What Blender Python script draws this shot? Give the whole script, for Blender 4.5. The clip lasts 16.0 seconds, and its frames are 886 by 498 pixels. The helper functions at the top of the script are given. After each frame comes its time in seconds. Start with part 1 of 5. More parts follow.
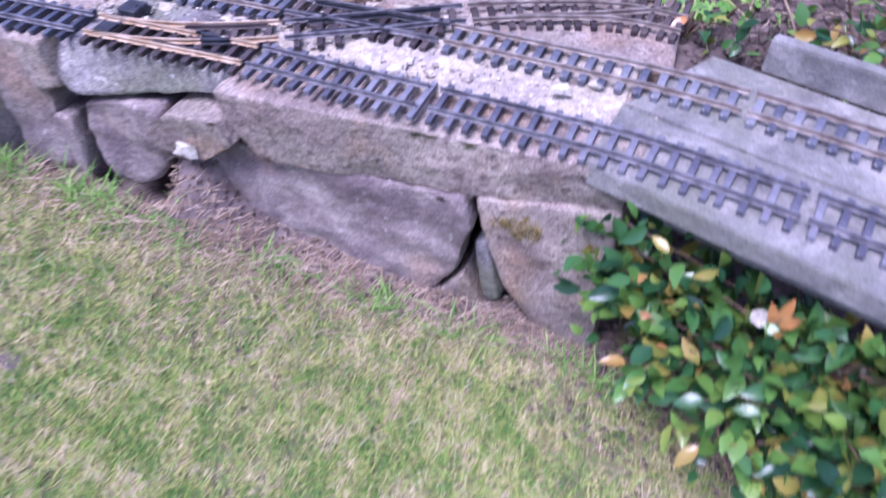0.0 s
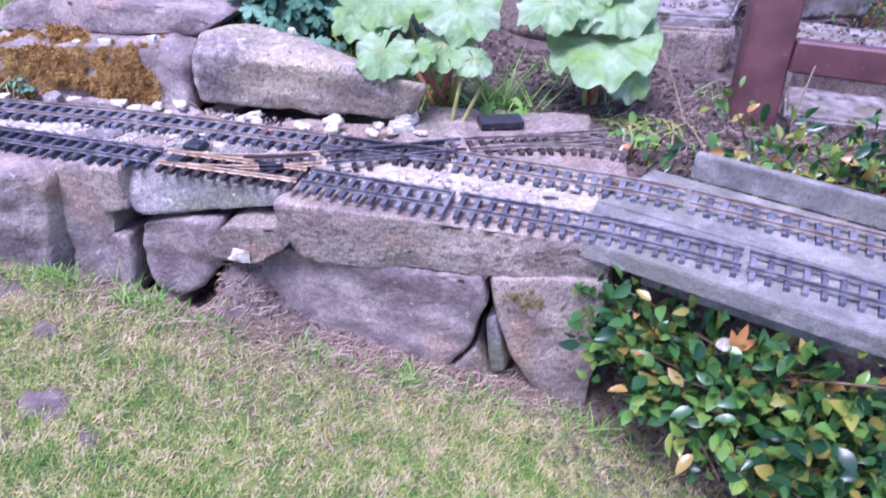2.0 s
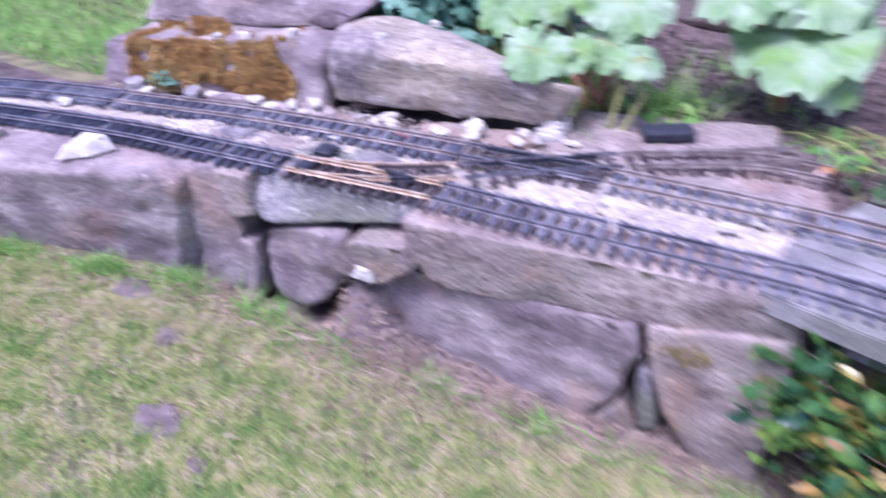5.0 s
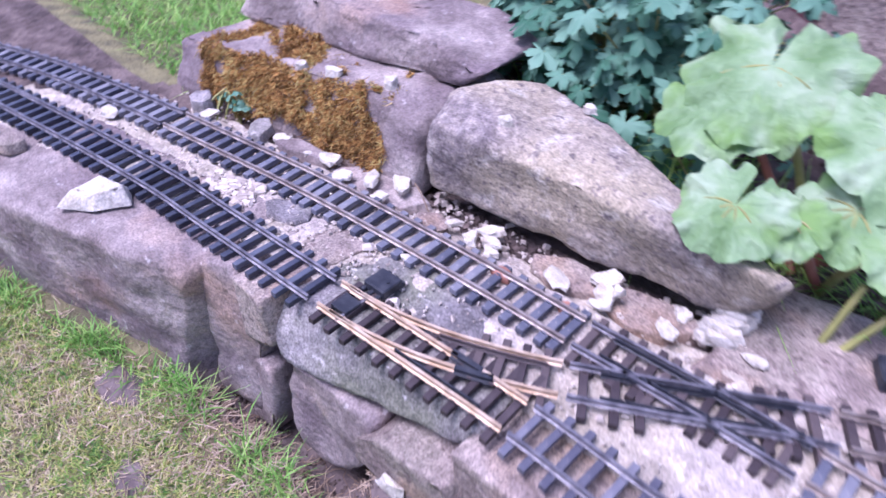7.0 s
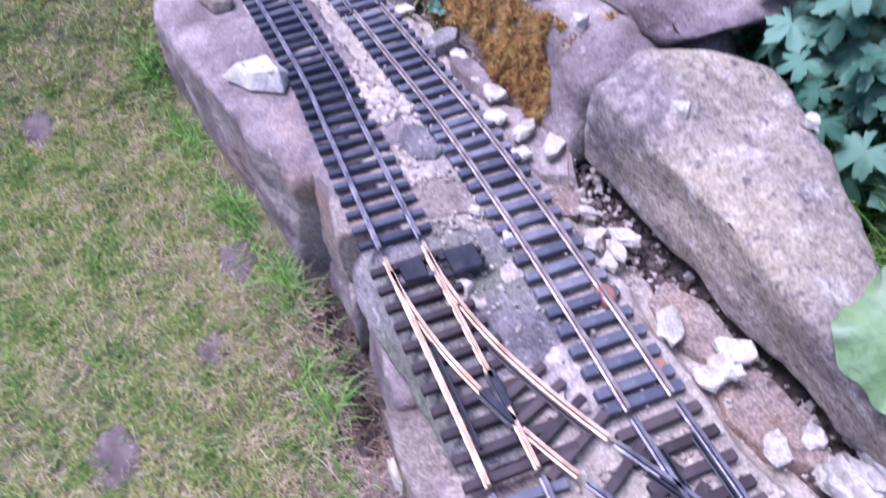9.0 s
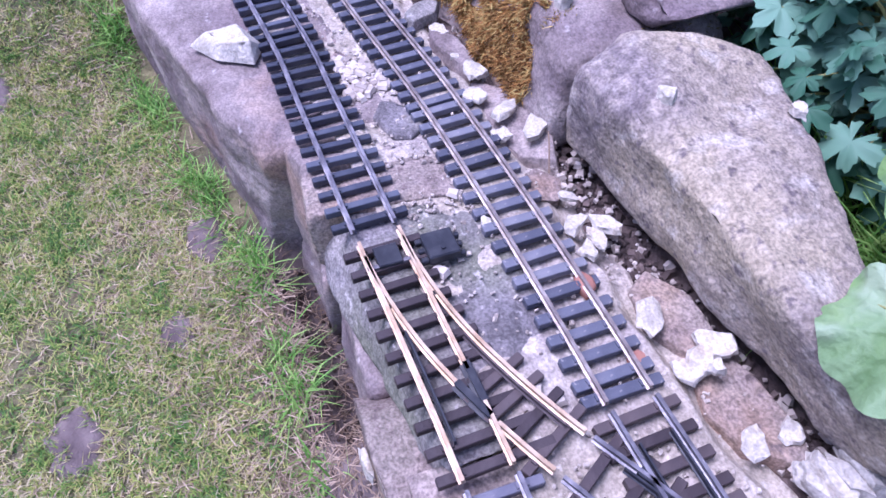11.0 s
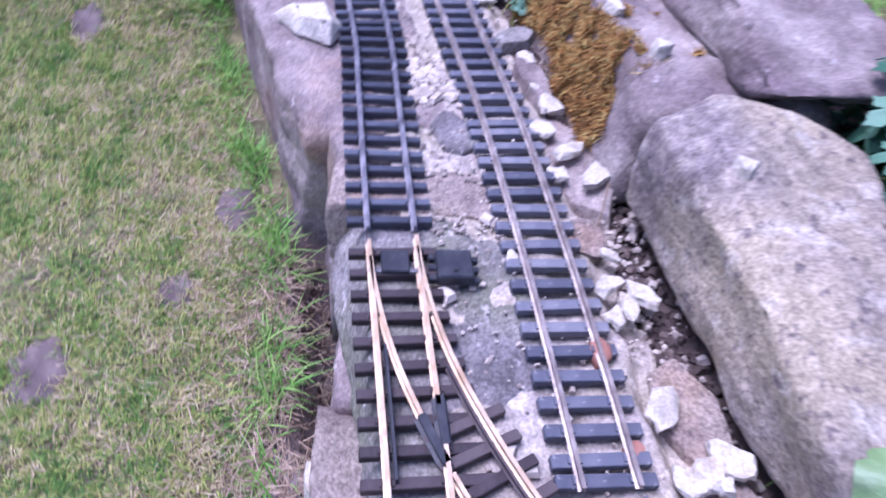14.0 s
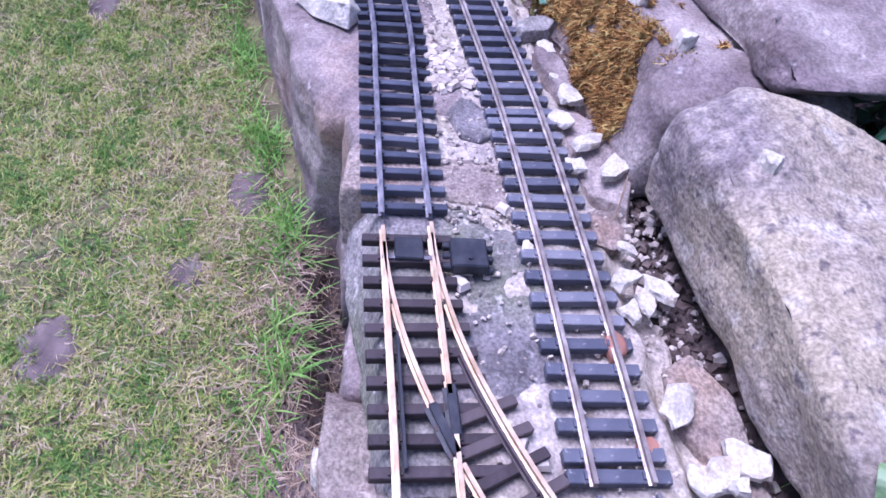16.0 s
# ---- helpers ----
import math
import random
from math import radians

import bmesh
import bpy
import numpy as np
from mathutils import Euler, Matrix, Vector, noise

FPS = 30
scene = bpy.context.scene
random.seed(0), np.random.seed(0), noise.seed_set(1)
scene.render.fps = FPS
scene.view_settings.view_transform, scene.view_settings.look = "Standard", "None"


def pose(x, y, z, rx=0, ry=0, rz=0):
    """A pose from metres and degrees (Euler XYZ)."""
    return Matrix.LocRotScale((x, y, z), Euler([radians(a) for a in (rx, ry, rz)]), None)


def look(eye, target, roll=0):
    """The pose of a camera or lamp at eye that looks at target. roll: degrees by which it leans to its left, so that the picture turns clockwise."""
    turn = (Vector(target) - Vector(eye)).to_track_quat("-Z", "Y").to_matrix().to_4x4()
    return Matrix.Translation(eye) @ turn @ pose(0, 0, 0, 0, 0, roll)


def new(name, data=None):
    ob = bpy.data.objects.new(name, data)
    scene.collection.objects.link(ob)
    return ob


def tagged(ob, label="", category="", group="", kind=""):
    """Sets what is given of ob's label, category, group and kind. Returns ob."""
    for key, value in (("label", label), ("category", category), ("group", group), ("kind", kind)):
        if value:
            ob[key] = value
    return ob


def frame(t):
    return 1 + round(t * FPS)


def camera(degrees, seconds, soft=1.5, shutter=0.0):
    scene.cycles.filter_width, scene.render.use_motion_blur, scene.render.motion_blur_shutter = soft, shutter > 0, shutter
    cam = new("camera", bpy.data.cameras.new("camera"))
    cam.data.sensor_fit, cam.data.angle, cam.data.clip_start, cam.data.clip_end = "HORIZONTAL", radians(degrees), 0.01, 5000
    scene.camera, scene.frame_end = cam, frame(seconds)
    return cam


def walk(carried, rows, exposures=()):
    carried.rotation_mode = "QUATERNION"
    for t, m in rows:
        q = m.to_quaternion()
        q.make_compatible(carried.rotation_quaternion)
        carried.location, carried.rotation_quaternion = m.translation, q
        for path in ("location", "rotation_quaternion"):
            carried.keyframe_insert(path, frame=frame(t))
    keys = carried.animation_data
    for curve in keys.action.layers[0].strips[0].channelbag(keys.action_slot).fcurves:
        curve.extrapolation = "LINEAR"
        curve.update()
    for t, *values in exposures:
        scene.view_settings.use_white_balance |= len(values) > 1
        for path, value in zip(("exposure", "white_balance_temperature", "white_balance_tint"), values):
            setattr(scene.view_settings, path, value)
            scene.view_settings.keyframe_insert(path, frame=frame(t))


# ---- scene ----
cam = camera(65.3, 16.0, soft=1.6, shutter=1.0)
PATH = [
    (0, (0.0406, 0.2883, 0.9601), (-0.6934, 1.8186, -0.9284), -1.1),
    (0.5, (0.0597, 0.1867, 0.9665), (-0.6896, 1.7590, -0.8814), -2.9),
    (1, (0.0102, 0.0914, 0.9804), (-0.6363, 1.9406, -0.6363), -1.7),
    (1.5, (-0.0254, 0.0013, 0.9970), (-0.5639, 2.0066, -0.4674), -1.8),
    (2, (-0.0165, -0.0038, 1.0058), (-0.6185, 2.0104, -0.4191), 2.1),
    (2.5, (0.0076, 0.0254, 1.0173), (-0.5842, 2.0993, -0.3239), 1.0),
    (3, (0.0127, 0.0356, 1.0198), (-0.6223, 2.1234, -0.2807), -0.0),
    (3.5, (0.0076, 0.0318, 1.0224), (-0.6947, 2.1095, -0.2591), -0.1),
    (4, (0.0000, 0.0305, 1.0224), (-0.7188, 2.1006, -0.2629), 0.2),
    (4.5, (-0.0114, 0.0762, 1.0160), (-0.7709, 2.0815, -0.3454), 0.2),
    (5, (-0.0851, 0.1461, 0.9843), (-1.1240, 1.9266, -0.5017), -2.1),
    (5.2, (-0.1295, 0.1854, 0.9830), (-1.2725, 1.9545, -0.4369), -2.1),
    (7.3, (-0.3366, 0.6223, 0.9919), (-1.7501, 1.9139, -0.6769), 2.5),
    (7.5, (-0.3518, 0.6553, 1.0033), (-1.8428, 1.8174, -0.6922), 1.4),
    (8, (-0.3581, 0.7582, 1.0084), (-2.0320, 1.4770, -0.7620), -0.1),
    (8.5, (-0.3493, 0.7912, 0.9995), (-2.0828, 1.2725, -0.7925), -2.3),
    (9, (-0.3429, 0.8103, 0.9792), (-1.9621, 1.2586, -0.9258), -1.1),
    (9.2, (-0.3213, 0.8179, 0.9538), (-1.9774, 1.2636, -0.9195), -0.7),
    (11.3, (-0.3696, 0.8153, 0.9703), (-1.8809, 1.3360, -1.0033), 2.6),
    (11.5, (-0.3670, 0.8166, 0.9690), (-1.8961, 1.3297, -0.9931), 2.4),
    (12, (-0.3683, 0.8141, 0.9728), (-1.8860, 1.3398, -0.9957), 2.5),
    (12.5, (-0.3721, 0.8103, 0.9703), (-1.8821, 1.3513, -0.9982), 3.2),
    (13, (-0.3670, 0.8128, 0.9665), (-1.8593, 1.3525, -1.0173), 3.5),
    (13.5, (-0.3708, 0.8153, 0.9627), (-1.8771, 1.3525, -1.0097), 3.6),
    (14, (-0.3772, 0.8712, 0.9030), (-2.0828, 1.1621, -0.9563), 10.9),
    (14.5, (-0.3912, 0.8725, 0.8801), (-2.0625, 1.1316, -1.0160), 11.8),
    (15, (-0.3937, 0.8674, 0.8814), (-2.0764, 1.0477, -1.0122), 10.5),
    (15.5, (-0.3810, 0.8725, 0.8839), (-2.0650, 1.0998, -1.0033), 11.9),
    (16, (-0.3797, 0.8674, 0.8915), (-2.0688, 1.1290, -0.9855), 11.9),
]
walk(cam, [(t, look(eye, target, roll)) for t, eye, target, roll in PATH],
     exposures=[(0, 1.34, 5150, 42), (1.5, 1.42, 5150, 42), (5.2, 1.42, 5200, 43), (7.5, 1.2, 5330, 40), (9.2, 1.14, 5230, 40), (11.5, 1.12, 5130, 40), (16, 1.13, 5120, 39)])

# ---- world and light: overcast evening sky ----
world = bpy.data.worlds.new("overcast_sky")
scene.world = world
world.use_nodes = True
wn = world.node_tree.nodes
sky = wn.new("ShaderNodeTexSky")
sky.sky_type = "NISHITA"
sky.sun_disc = False
sky.sun_elevation, sky.sun_rotation = radians(67), radians(203)
sky.air_density, sky.dust_density, sky.ozone_density = 1.0, 3.0, 1.0
wn["Background"].inputs["Strength"].default_value = 0.10
world.node_tree.links.new(sky.outputs[0], wn["Background"].inputs["Color"])
sun = new("sun", bpy.data.lights.new("sun", "SUN"))
sun.data.energy, sun.data.angle, sun.data.color = 2.0, radians(30), (1.0, 0.97, 0.94)
sun.matrix_world = look((-1.2, -0.8, 5), (-0.5, 1.0, 0.4))


# ---- materials ----
def mat(name, ramp, scale=20.0, rough=0.85, bump=0.3, fine=4.0, speck=None, speck_scale=60.0, speck_at=0.62,
        metal=0.0, rnd="", stain=None, stain_scale=6.0, stain_at=0.55, detail=8.0, bump_dist=0.004, spec=0.3, top=0.74,
        rust=None, rust_scale=5.0, rust_at=0.62, patch=0.55, grain=0.0):
    """A procedural surface: ramp of colours over noise, a second speckle colour, stains, bump. rnd: 'island' or 'object'."""
    m = bpy.data.materials.new(name)
    m.use_nodes = True
    nt = m.node_tree
    n, l = nt.nodes, nt.links
    b = n["Principled BSDF"]
    tc = n.new("ShaderNodeTexCoord")
    nz = n.new("ShaderNodeTexNoise")
    nz.inputs["Scale"].default_value, nz.inputs["Detail"].default_value = scale, detail
    l.new(tc.outputs["Object"], nz.inputs["Vector"])
    cr = n.new("ShaderNodeValToRGB")
    els = cr.color_ramp.elements
    k = len(ramp)
    for i, c in enumerate(ramp):
        p = 0.34 + 0.32 * i / max(1, k - 1) if not rnd else 0.28 + (top - 0.28) * i / max(1, k - 1)
        e = els[i] if i < 2 else els.new(p)
        e.position, e.color = p, (*c, 1)
    src = nz.outputs["Fac"]
    if rnd:
        if rnd == "island":
            g = n.new("ShaderNodeNewGeometry").outputs["Random Per Island"]
        else:
            g = n.new("ShaderNodeObjectInfo").outputs["Random"]
        mx = n.new("ShaderNodeMath")
        mx.operation = "MULTIPLY_ADD"
        l.new(g, mx.inputs[0])
        mx.inputs[1].default_value = 0.5
        ad = n.new("ShaderNodeMath")
        ad.operation = "MULTIPLY_ADD"
        l.new(nz.outputs["Fac"], ad.inputs[0])
        ad.inputs[1].default_value, ad.inputs[2].default_value = patch, 0.255 - patch / 2
        l.new(ad.outputs[0], mx.inputs[2])
        src = mx.outputs[0]
    l.new(src, cr.inputs["Fac"])
    col = cr.outputs["Color"]

    def over(col, c, sc, at, width=0.06, amount=1.0):
        z = n.new("ShaderNodeTexNoise")
        z.inputs["Scale"].default_value, z.inputs["Detail"].default_value = sc, 6.0
        l.new(tc.outputs["Object"], z.inputs["Vector"])
        r = n.new("ShaderNodeMapRange")
        r.inputs["From Min"].default_value, r.inputs["From Max"].default_value = at - width, at + width
        r.inputs["To Max"].default_value = amount
        l.new(z.outputs["Fac"], r.inputs["Value"])
        x = n.new("ShaderNodeMix")
        x.data_type = "RGBA"
        l.new(r.outputs["Result"], x.inputs["Factor"])
        l.new(col, x.inputs["A"])
        x.inputs["B"].default_value = (*c, 1)
        return x.outputs["Result"]

    if stain:
        col = over(col, stain, stain_scale, stain_at, 0.08, 0.85)
    if rust:
        col = over(col, rust, rust_scale, rust_at, 0.1, 0.7)
    if speck:
        col = over(col, speck, speck_scale, speck_at)
    if grain:
        for sc, lo, hi in ((330.0, 1 - grain, 1 + grain), (105.0, 1 - 0.6 * grain, 1 + 0.5 * grain)):
            z = n.new("ShaderNodeTexNoise")
            z.inputs["Scale"].default_value, z.inputs["Detail"].default_value = sc, 4.0
            l.new(tc.outputs["Object"], z.inputs["Vector"])
            r = n.new("ShaderNodeMapRange")
            r.inputs["From Min"].default_value, r.inputs["From Max"].default_value = 0.36, 0.62
            r.inputs["To Min"].default_value, r.inputs["To Max"].default_value = lo, hi
            l.new(z.outputs["Fac"], r.inputs["Value"])
            x = n.new("ShaderNodeMix")
            x.data_type, x.blend_type = "RGBA", "MULTIPLY"
            x.inputs["Factor"].default_value = 1.0
            l.new(col, x.inputs["A"])
            l.new(r.outputs["Result"], x.inputs["B"])
            col = x.outputs["Result"]
    l.new(col, b.inputs["Base Color"])
    b.inputs["Roughness"].default_value, b.inputs["Metallic"].default_value = rough, metal
    b.inputs["Specular IOR Level"].default_value = spec
    if bump:
        nb = n.new("ShaderNodeTexNoise")
        nb.inputs["Scale"].default_value, nb.inputs["Detail"].default_value = scale * fine, 10.0
        l.new(tc.outputs["Object"], nb.inputs["Vector"])
        bp = n.new("ShaderNodeBump")
        bp.inputs["Strength"].default_value, bp.inputs["Distance"].default_value = bump, bump_dist
        l.new(nb.outputs["Fac"], bp.inputs["Height"])
        l.new(bp.outputs["Normal"], b.inputs["Normal"])
    return m


def leafy(m, t=0.35):
    """Lets some light through a leaf material."""
    nt = m.node_tree
    n, l = nt.nodes, nt.links
    b, out = n["Principled BSDF"], n["Material Output"]
    tr = n.new("ShaderNodeBsdfTranslucent")
    l.new(b.inputs["Base Color"].links[0].from_socket, tr.inputs["Color"])
    mx = n.new("ShaderNodeMixShader")
    mx.inputs[0].default_value = t
    l.new(b.outputs[0], mx.inputs[1])
    l.new(tr.outputs[0], mx.inputs[2])
    l.new(mx.outputs[0], out.inputs["Surface"])
    return m


M_STONE = mat("sandstone", [(0.148, 0.117, 0.11), (0.25, 0.207, 0.192), (0.362, 0.311, 0.278)], 13, grain=0.22, bump=0.8, fine=8, bump_dist=0.0045,
              speck=(0.42, 0.38, 0.36), speck_scale=70, speck_at=0.70, stain=(0.15, 0.115, 0.12), stain_scale=8, stain_at=0.55, rust=(0.27, 0.15, 0.09), rust_scale=6.5, rust_at=0.67)
M_STONE_W = mat("warm_sandstone", [(0.18, 0.14, 0.125), (0.29, 0.235, 0.205), (0.41, 0.345, 0.29)], 14, grain=0.3, bump=0.8, fine=8, bump_dist=0.0045,
                speck=(0.15, 0.115, 0.105), speck_scale=80, speck_at=0.62, stain=(0.2, 0.17, 0.14), stain_scale=7, stain_at=0.54, rust=(0.3, 0.19, 0.11), rust_scale=9, rust_at=0.62)
M_STONE_G = mat("grey_sandstone", [(0.115, 0.105, 0.105), (0.2, 0.183, 0.183), (0.33, 0.3, 0.295)], 14, grain=0.3, bump=0.8, fine=8, bump_dist=0.0045,
                speck=(0.46, 0.43, 0.41), speck_scale=80, speck_at=0.69, stain=(0.13, 0.135, 0.09), stain_scale=7, stain_at=0.55)
M_LICHEN = mat("lichened_sandstone", [(0.125, 0.103, 0.103), (0.21, 0.178, 0.168), (0.31, 0.265, 0.228)], 75, grain=0.26, bump=0.9, fine=2, bump_dist=0.0035,
               speck=(0.14, 0.115, 0.11), speck_scale=95, speck_at=0.63, stain=(0.36, 0.305, 0.21), stain_scale=4.5, stain_at=0.48, rust=(0.55, 0.51, 0.45), rust_scale=30, rust_at=0.66)
M_BED = mat("mortared_stone_bed", [(0.25, 0.215, 0.195), (0.36, 0.315, 0.285), (0.47, 0.42, 0.365)], 20, grain=0.22, bump=0.7, fine=6, bump_dist=0.004,
            speck=(0.52, 0.47, 0.4), speck_scale=85, speck_at=0.61, stain=(0.39, 0.34, 0.27), stain_scale=9, stain_at=0.47, rust=(0.24, 0.21, 0.15), rust_scale=16, rust_at=0.63)
M_CHIP = mat("limestone_chip", [(0.3, 0.255, 0.215), (0.42, 0.365, 0.31), (0.57, 0.51, 0.44)], 30, bump=0.6, fine=3, rnd="island")
M_WHITE = mat("white_limestone", [(0.36, 0.33, 0.275), (0.5, 0.465, 0.4), (0.62, 0.585, 0.51)], 40, grain=0.15, bump=0.9, fine=4,
              stain=(0.34, 0.28, 0.2), stain_scale=40, stain_at=0.62)
M_SOIL = mat("soil", [(0.055, 0.04, 0.037), (0.1, 0.075, 0.068), (0.17, 0.13, 0.115)], 25, rough=0.95, bump=1.0, fine=3, bump_dist=0.01)
M_CLOD = mat("soil_clod", [(0.05, 0.037, 0.032), (0.1, 0.075, 0.065), (0.17, 0.13, 0.115)], 40, rough=0.95, bump=0.8, rnd="island")
M_BARE = mat("bare_earth", [(0.10, 0.076, 0.073), (0.15, 0.117, 0.11), (0.2, 0.16, 0.145)], 30, rough=0.95, bump=0.7, fine=5, bump_dist=0.003)
M_TURF = mat("turf", [(0.1, 0.09, 0.055), (0.16, 0.145, 0.075), (0.22, 0.2, 0.1)], 30, rough=0.95, bump=1.0, fine=5, bump_dist=0.006)
M_TURF_FAR = mat("turf_far", [(0.09, 0.11, 0.045), (0.14, 0.17, 0.07), (0.2, 0.22, 0.095)], 30, rough=0.95, bump=1.0, fine=5, bump_dist=0.006)
M_SLEEPER = mat("dark_plastic_sleeper", [(0.025, 0.029, 0.045), (0.043, 0.05, 0.075), (0.08, 0.09, 0.12)], 40, rough=0.5, bump=0.25, rnd="object", spec=0.5)
M_SLEEPER_R = mat("faded_plastic_sleeper", [(0.07, 0.07, 0.095), (0.12, 0.12, 0.15), (0.2, 0.195, 0.22)], 40, rough=0.6, bump=0.25, rnd="object", speck=(0.3, 0.27, 0.25), speck_scale=150, speck_at=0.68)
M_SLEEPER_D = mat("dusty_plastic_sleeper", [(0.07, 0.075, 0.10), (0.12, 0.125, 0.155), (0.2, 0.2, 0.22)], 40, rough=0.65, bump=0.3, rnd="object",
                  speck=(0.4, 0.37, 0.33), speck_scale=160, speck_at=0.67)
M_SLEEPER_B = mat("brown_plastic_sleeper", [(0.035, 0.026, 0.028), (0.055, 0.042, 0.044), (0.09, 0.07, 0.068)], 40, rough=0.6, bump=0.3, rnd="object")
M_BLACK = mat("black_plastic", [(0.018, 0.02, 0.027), (0.028, 0.03, 0.038), (0.045, 0.047, 0.055)], 60, rough=0.45, bump=0.15)
M_RAIL = mat("dulled_rail", [(0.1, 0.095, 0.11), (0.18, 0.172, 0.19), (0.29, 0.275, 0.29)], 60, rough=0.45, metal=0.5, bump=0.2)
M_RAIL_B = mat("worn_rail", [(0.2, 0.165, 0.15), (0.32, 0.27, 0.24), (0.46, 0.4, 0.35)], 60, rough=0.4, metal=0.5, bump=0.2)
M_BRASS = mat("brass_rail", [(0.42, 0.29, 0.18), (0.55, 0.41, 0.28), (0.66, 0.53, 0.39)], 40, rough=0.5, metal=0.4, bump=0.2, stain=(0.34, 0.24, 0.16), stain_scale=45, stain_at=0.64)
M_RUST = mat("tarnished_brass_rail", [(0.19, 0.15, 0.13), (0.3, 0.25, 0.215), (0.43, 0.375, 0.325)], 50, rough=0.5, metal=0.5, bump=0.2)
M_BOARD = mat("weathered_grey_board", [(0.135, 0.13, 0.124), (0.195, 0.188, 0.176), (0.275, 0.262, 0.242)], 22, grain=0.15, rough=0.8, bump=0.6, fine=5,
              speck=(0.13, 0.13, 0.105), speck_scale=90, speck_at=0.66, stain=(0.17, 0.17, 0.14), stain_scale=10, stain_at=0.56)
M_PAINT = mat("brown_stained_timber", [(0.085, 0.035, 0.04), (0.12, 0.05, 0.055), (0.16, 0.075, 0.075)], 12, rough=0.5, bump=0.25, fine=8,
              speck=(0.3, 0.2, 0.2), speck_scale=30, speck_at=0.72, spec=0.5)
M_CONC = mat("concrete_step", [(0.16, 0.14, 0.14), (0.24, 0.215, 0.21), (0.34, 0.31, 0.3)], 25, bump=0.8, fine=6, speck=(0.08, 0.068, 0.05), speck_scale=30, speck_at=0.6, stain=(0.14, 0.125, 0.07), stain_scale=8, stain_at=0.6)
M_MOSS = mat("rusty_moss", [(0.11, 0.055, 0.02), (0.26, 0.125, 0.035), (0.42, 0.215, 0.06), (0.55, 0.36, 0.11), (0.48, 0.4, 0.14)], 14, rough=0.95, bump=0.0, rnd="island")
M_MOSS_Y = mat("yellow_moss", [(0.1, 0.08, 0.02), (0.2, 0.15, 0.04), (0.33, 0.25, 0.08)], 40, rough=0.95, bump=0.0, rnd="island")
M_GRASS = leafy(mat("lawn_blades", [(0.11, 0.235, 0.055), (0.2, 0.365, 0.075), (0.33, 0.445, 0.1), (0.47, 0.495, 0.145), (0.59, 0.52, 0.23), (0.67, 0.565, 0.39)], 24, rough=0.6, bump=0, rnd="island", patch=1.0, detail=3.0))
M_LUSH = leafy(mat("lush_blades", [(0.1, 0.25, 0.04), (0.22, 0.45, 0.09), (0.4, 0.56, 0.16)], 10, rough=0.55, bump=0, rnd="island"))
M_STRAW = mat("dry_straw", [(0.16, 0.11, 0.075), (0.3, 0.22, 0.15), (0.47, 0.37, 0.27)], 20, rough=0.85, bump=0, rnd="island")
M_SHRUB = leafy(mat("shrub_leaf", [(0.014, 0.05, 0.022), (0.023, 0.082, 0.028), (0.037, 0.12, 0.032), (0.065, 0.17, 0.036), (0.105, 0.225, 0.04), (0.18, 0.29, 0.05), (0.3, 0.24, 0.05), (0.42, 0.18, 0.06)], 6, rough=0.28, bump=0.1, rnd="island", spec=0.6, top=0.81), 0.15)
M_DRY = leafy(mat("dry_blades", [(0.36, 0.28, 0.17), (0.52, 0.43, 0.27), (0.68, 0.59, 0.42)], 10, rough=0.7, bump=0, rnd="island"))
M_TWIG = mat("brown_twig", [(0.1, 0.06, 0.04), (0.16, 0.1, 0.07), (0.24, 0.17, 0.12)], 40, bump=0.4)
M_GERAN = leafy(mat("blue_green_leaf", [(0.04, 0.125, 0.07), (0.07, 0.18, 0.11), (0.15, 0.29, 0.195)], 8, rough=0.6, bump=0.2, rnd="island"), 0.12)
M_RHUB = leafy(mat("rhubarb_leaf", [(0.15, 0.27, 0.1), (0.24, 0.375, 0.18), (0.37, 0.48, 0.3)], 18, rough=0.48, bump=0.9, fine=4, bump_dist=0.006, stain=(0.2, 0.36, 0.09), stain_scale=14, stain_at=0.58), 0.25)
M_STALK = mat("green_stalk", [(0.2, 0.2, 0.07), (0.3, 0.3, 0.1), (0.42, 0.36, 0.17)], 20, rough=0.6, bump=0.2)
M_STALK_R = mat("red_stalk", [(0.3, 0.09, 0.07), (0.42, 0.16, 0.11), (0.5, 0.28, 0.18)], 20, rough=0.55, bump=0.2)
M_SPRIG = leafy(mat("orange_young_leaf", [(0.4, 0.17, 0.05), (0.52, 0.24, 0.08), (0.6, 0.34, 0.12)], 20, rough=0.45, bump=0.1), 0.2)
M_STEEL = mat("bright_screw", [(0.5, 0.5, 0.5), (0.62, 0.62, 0.62), (0.72, 0.72, 0.72)], 60, rough=0.3, metal=0.9, bump=0.1)
M_BRICK = mat("red_fragment", [(0.24, 0.11, 0.08), (0.32, 0.15, 0.11), (0.4, 0.21, 0.15)], 40, bump=0.5)


# ---- mesh helpers ----
def finish(name, me, material, parent=None, label="", smooth=False):
    me.materials.append(material)
    if smooth:
        me.polygons.foreach_set("use_smooth", [True] * len(me.polygons))
    ob = new(name, me)
    if parent is not None:
        ob.parent = parent
    if label:
        ob["label"] = label
    return ob


def part(name, bm, material, parent=None, label="", smooth=False):
    me = bpy.data.meshes.new(name)
    bm.to_mesh(me)
    bm.free()
    return finish(name, me, material, parent, label, smooth)


def from_lists(name, verts, faces, material, parent=None, label="", smooth=False):
    me = bpy.data.meshes.new(name)
    me.from_pydata(verts, [], faces)
    me.update()
    return finish(name, me, material, parent, label, smooth)


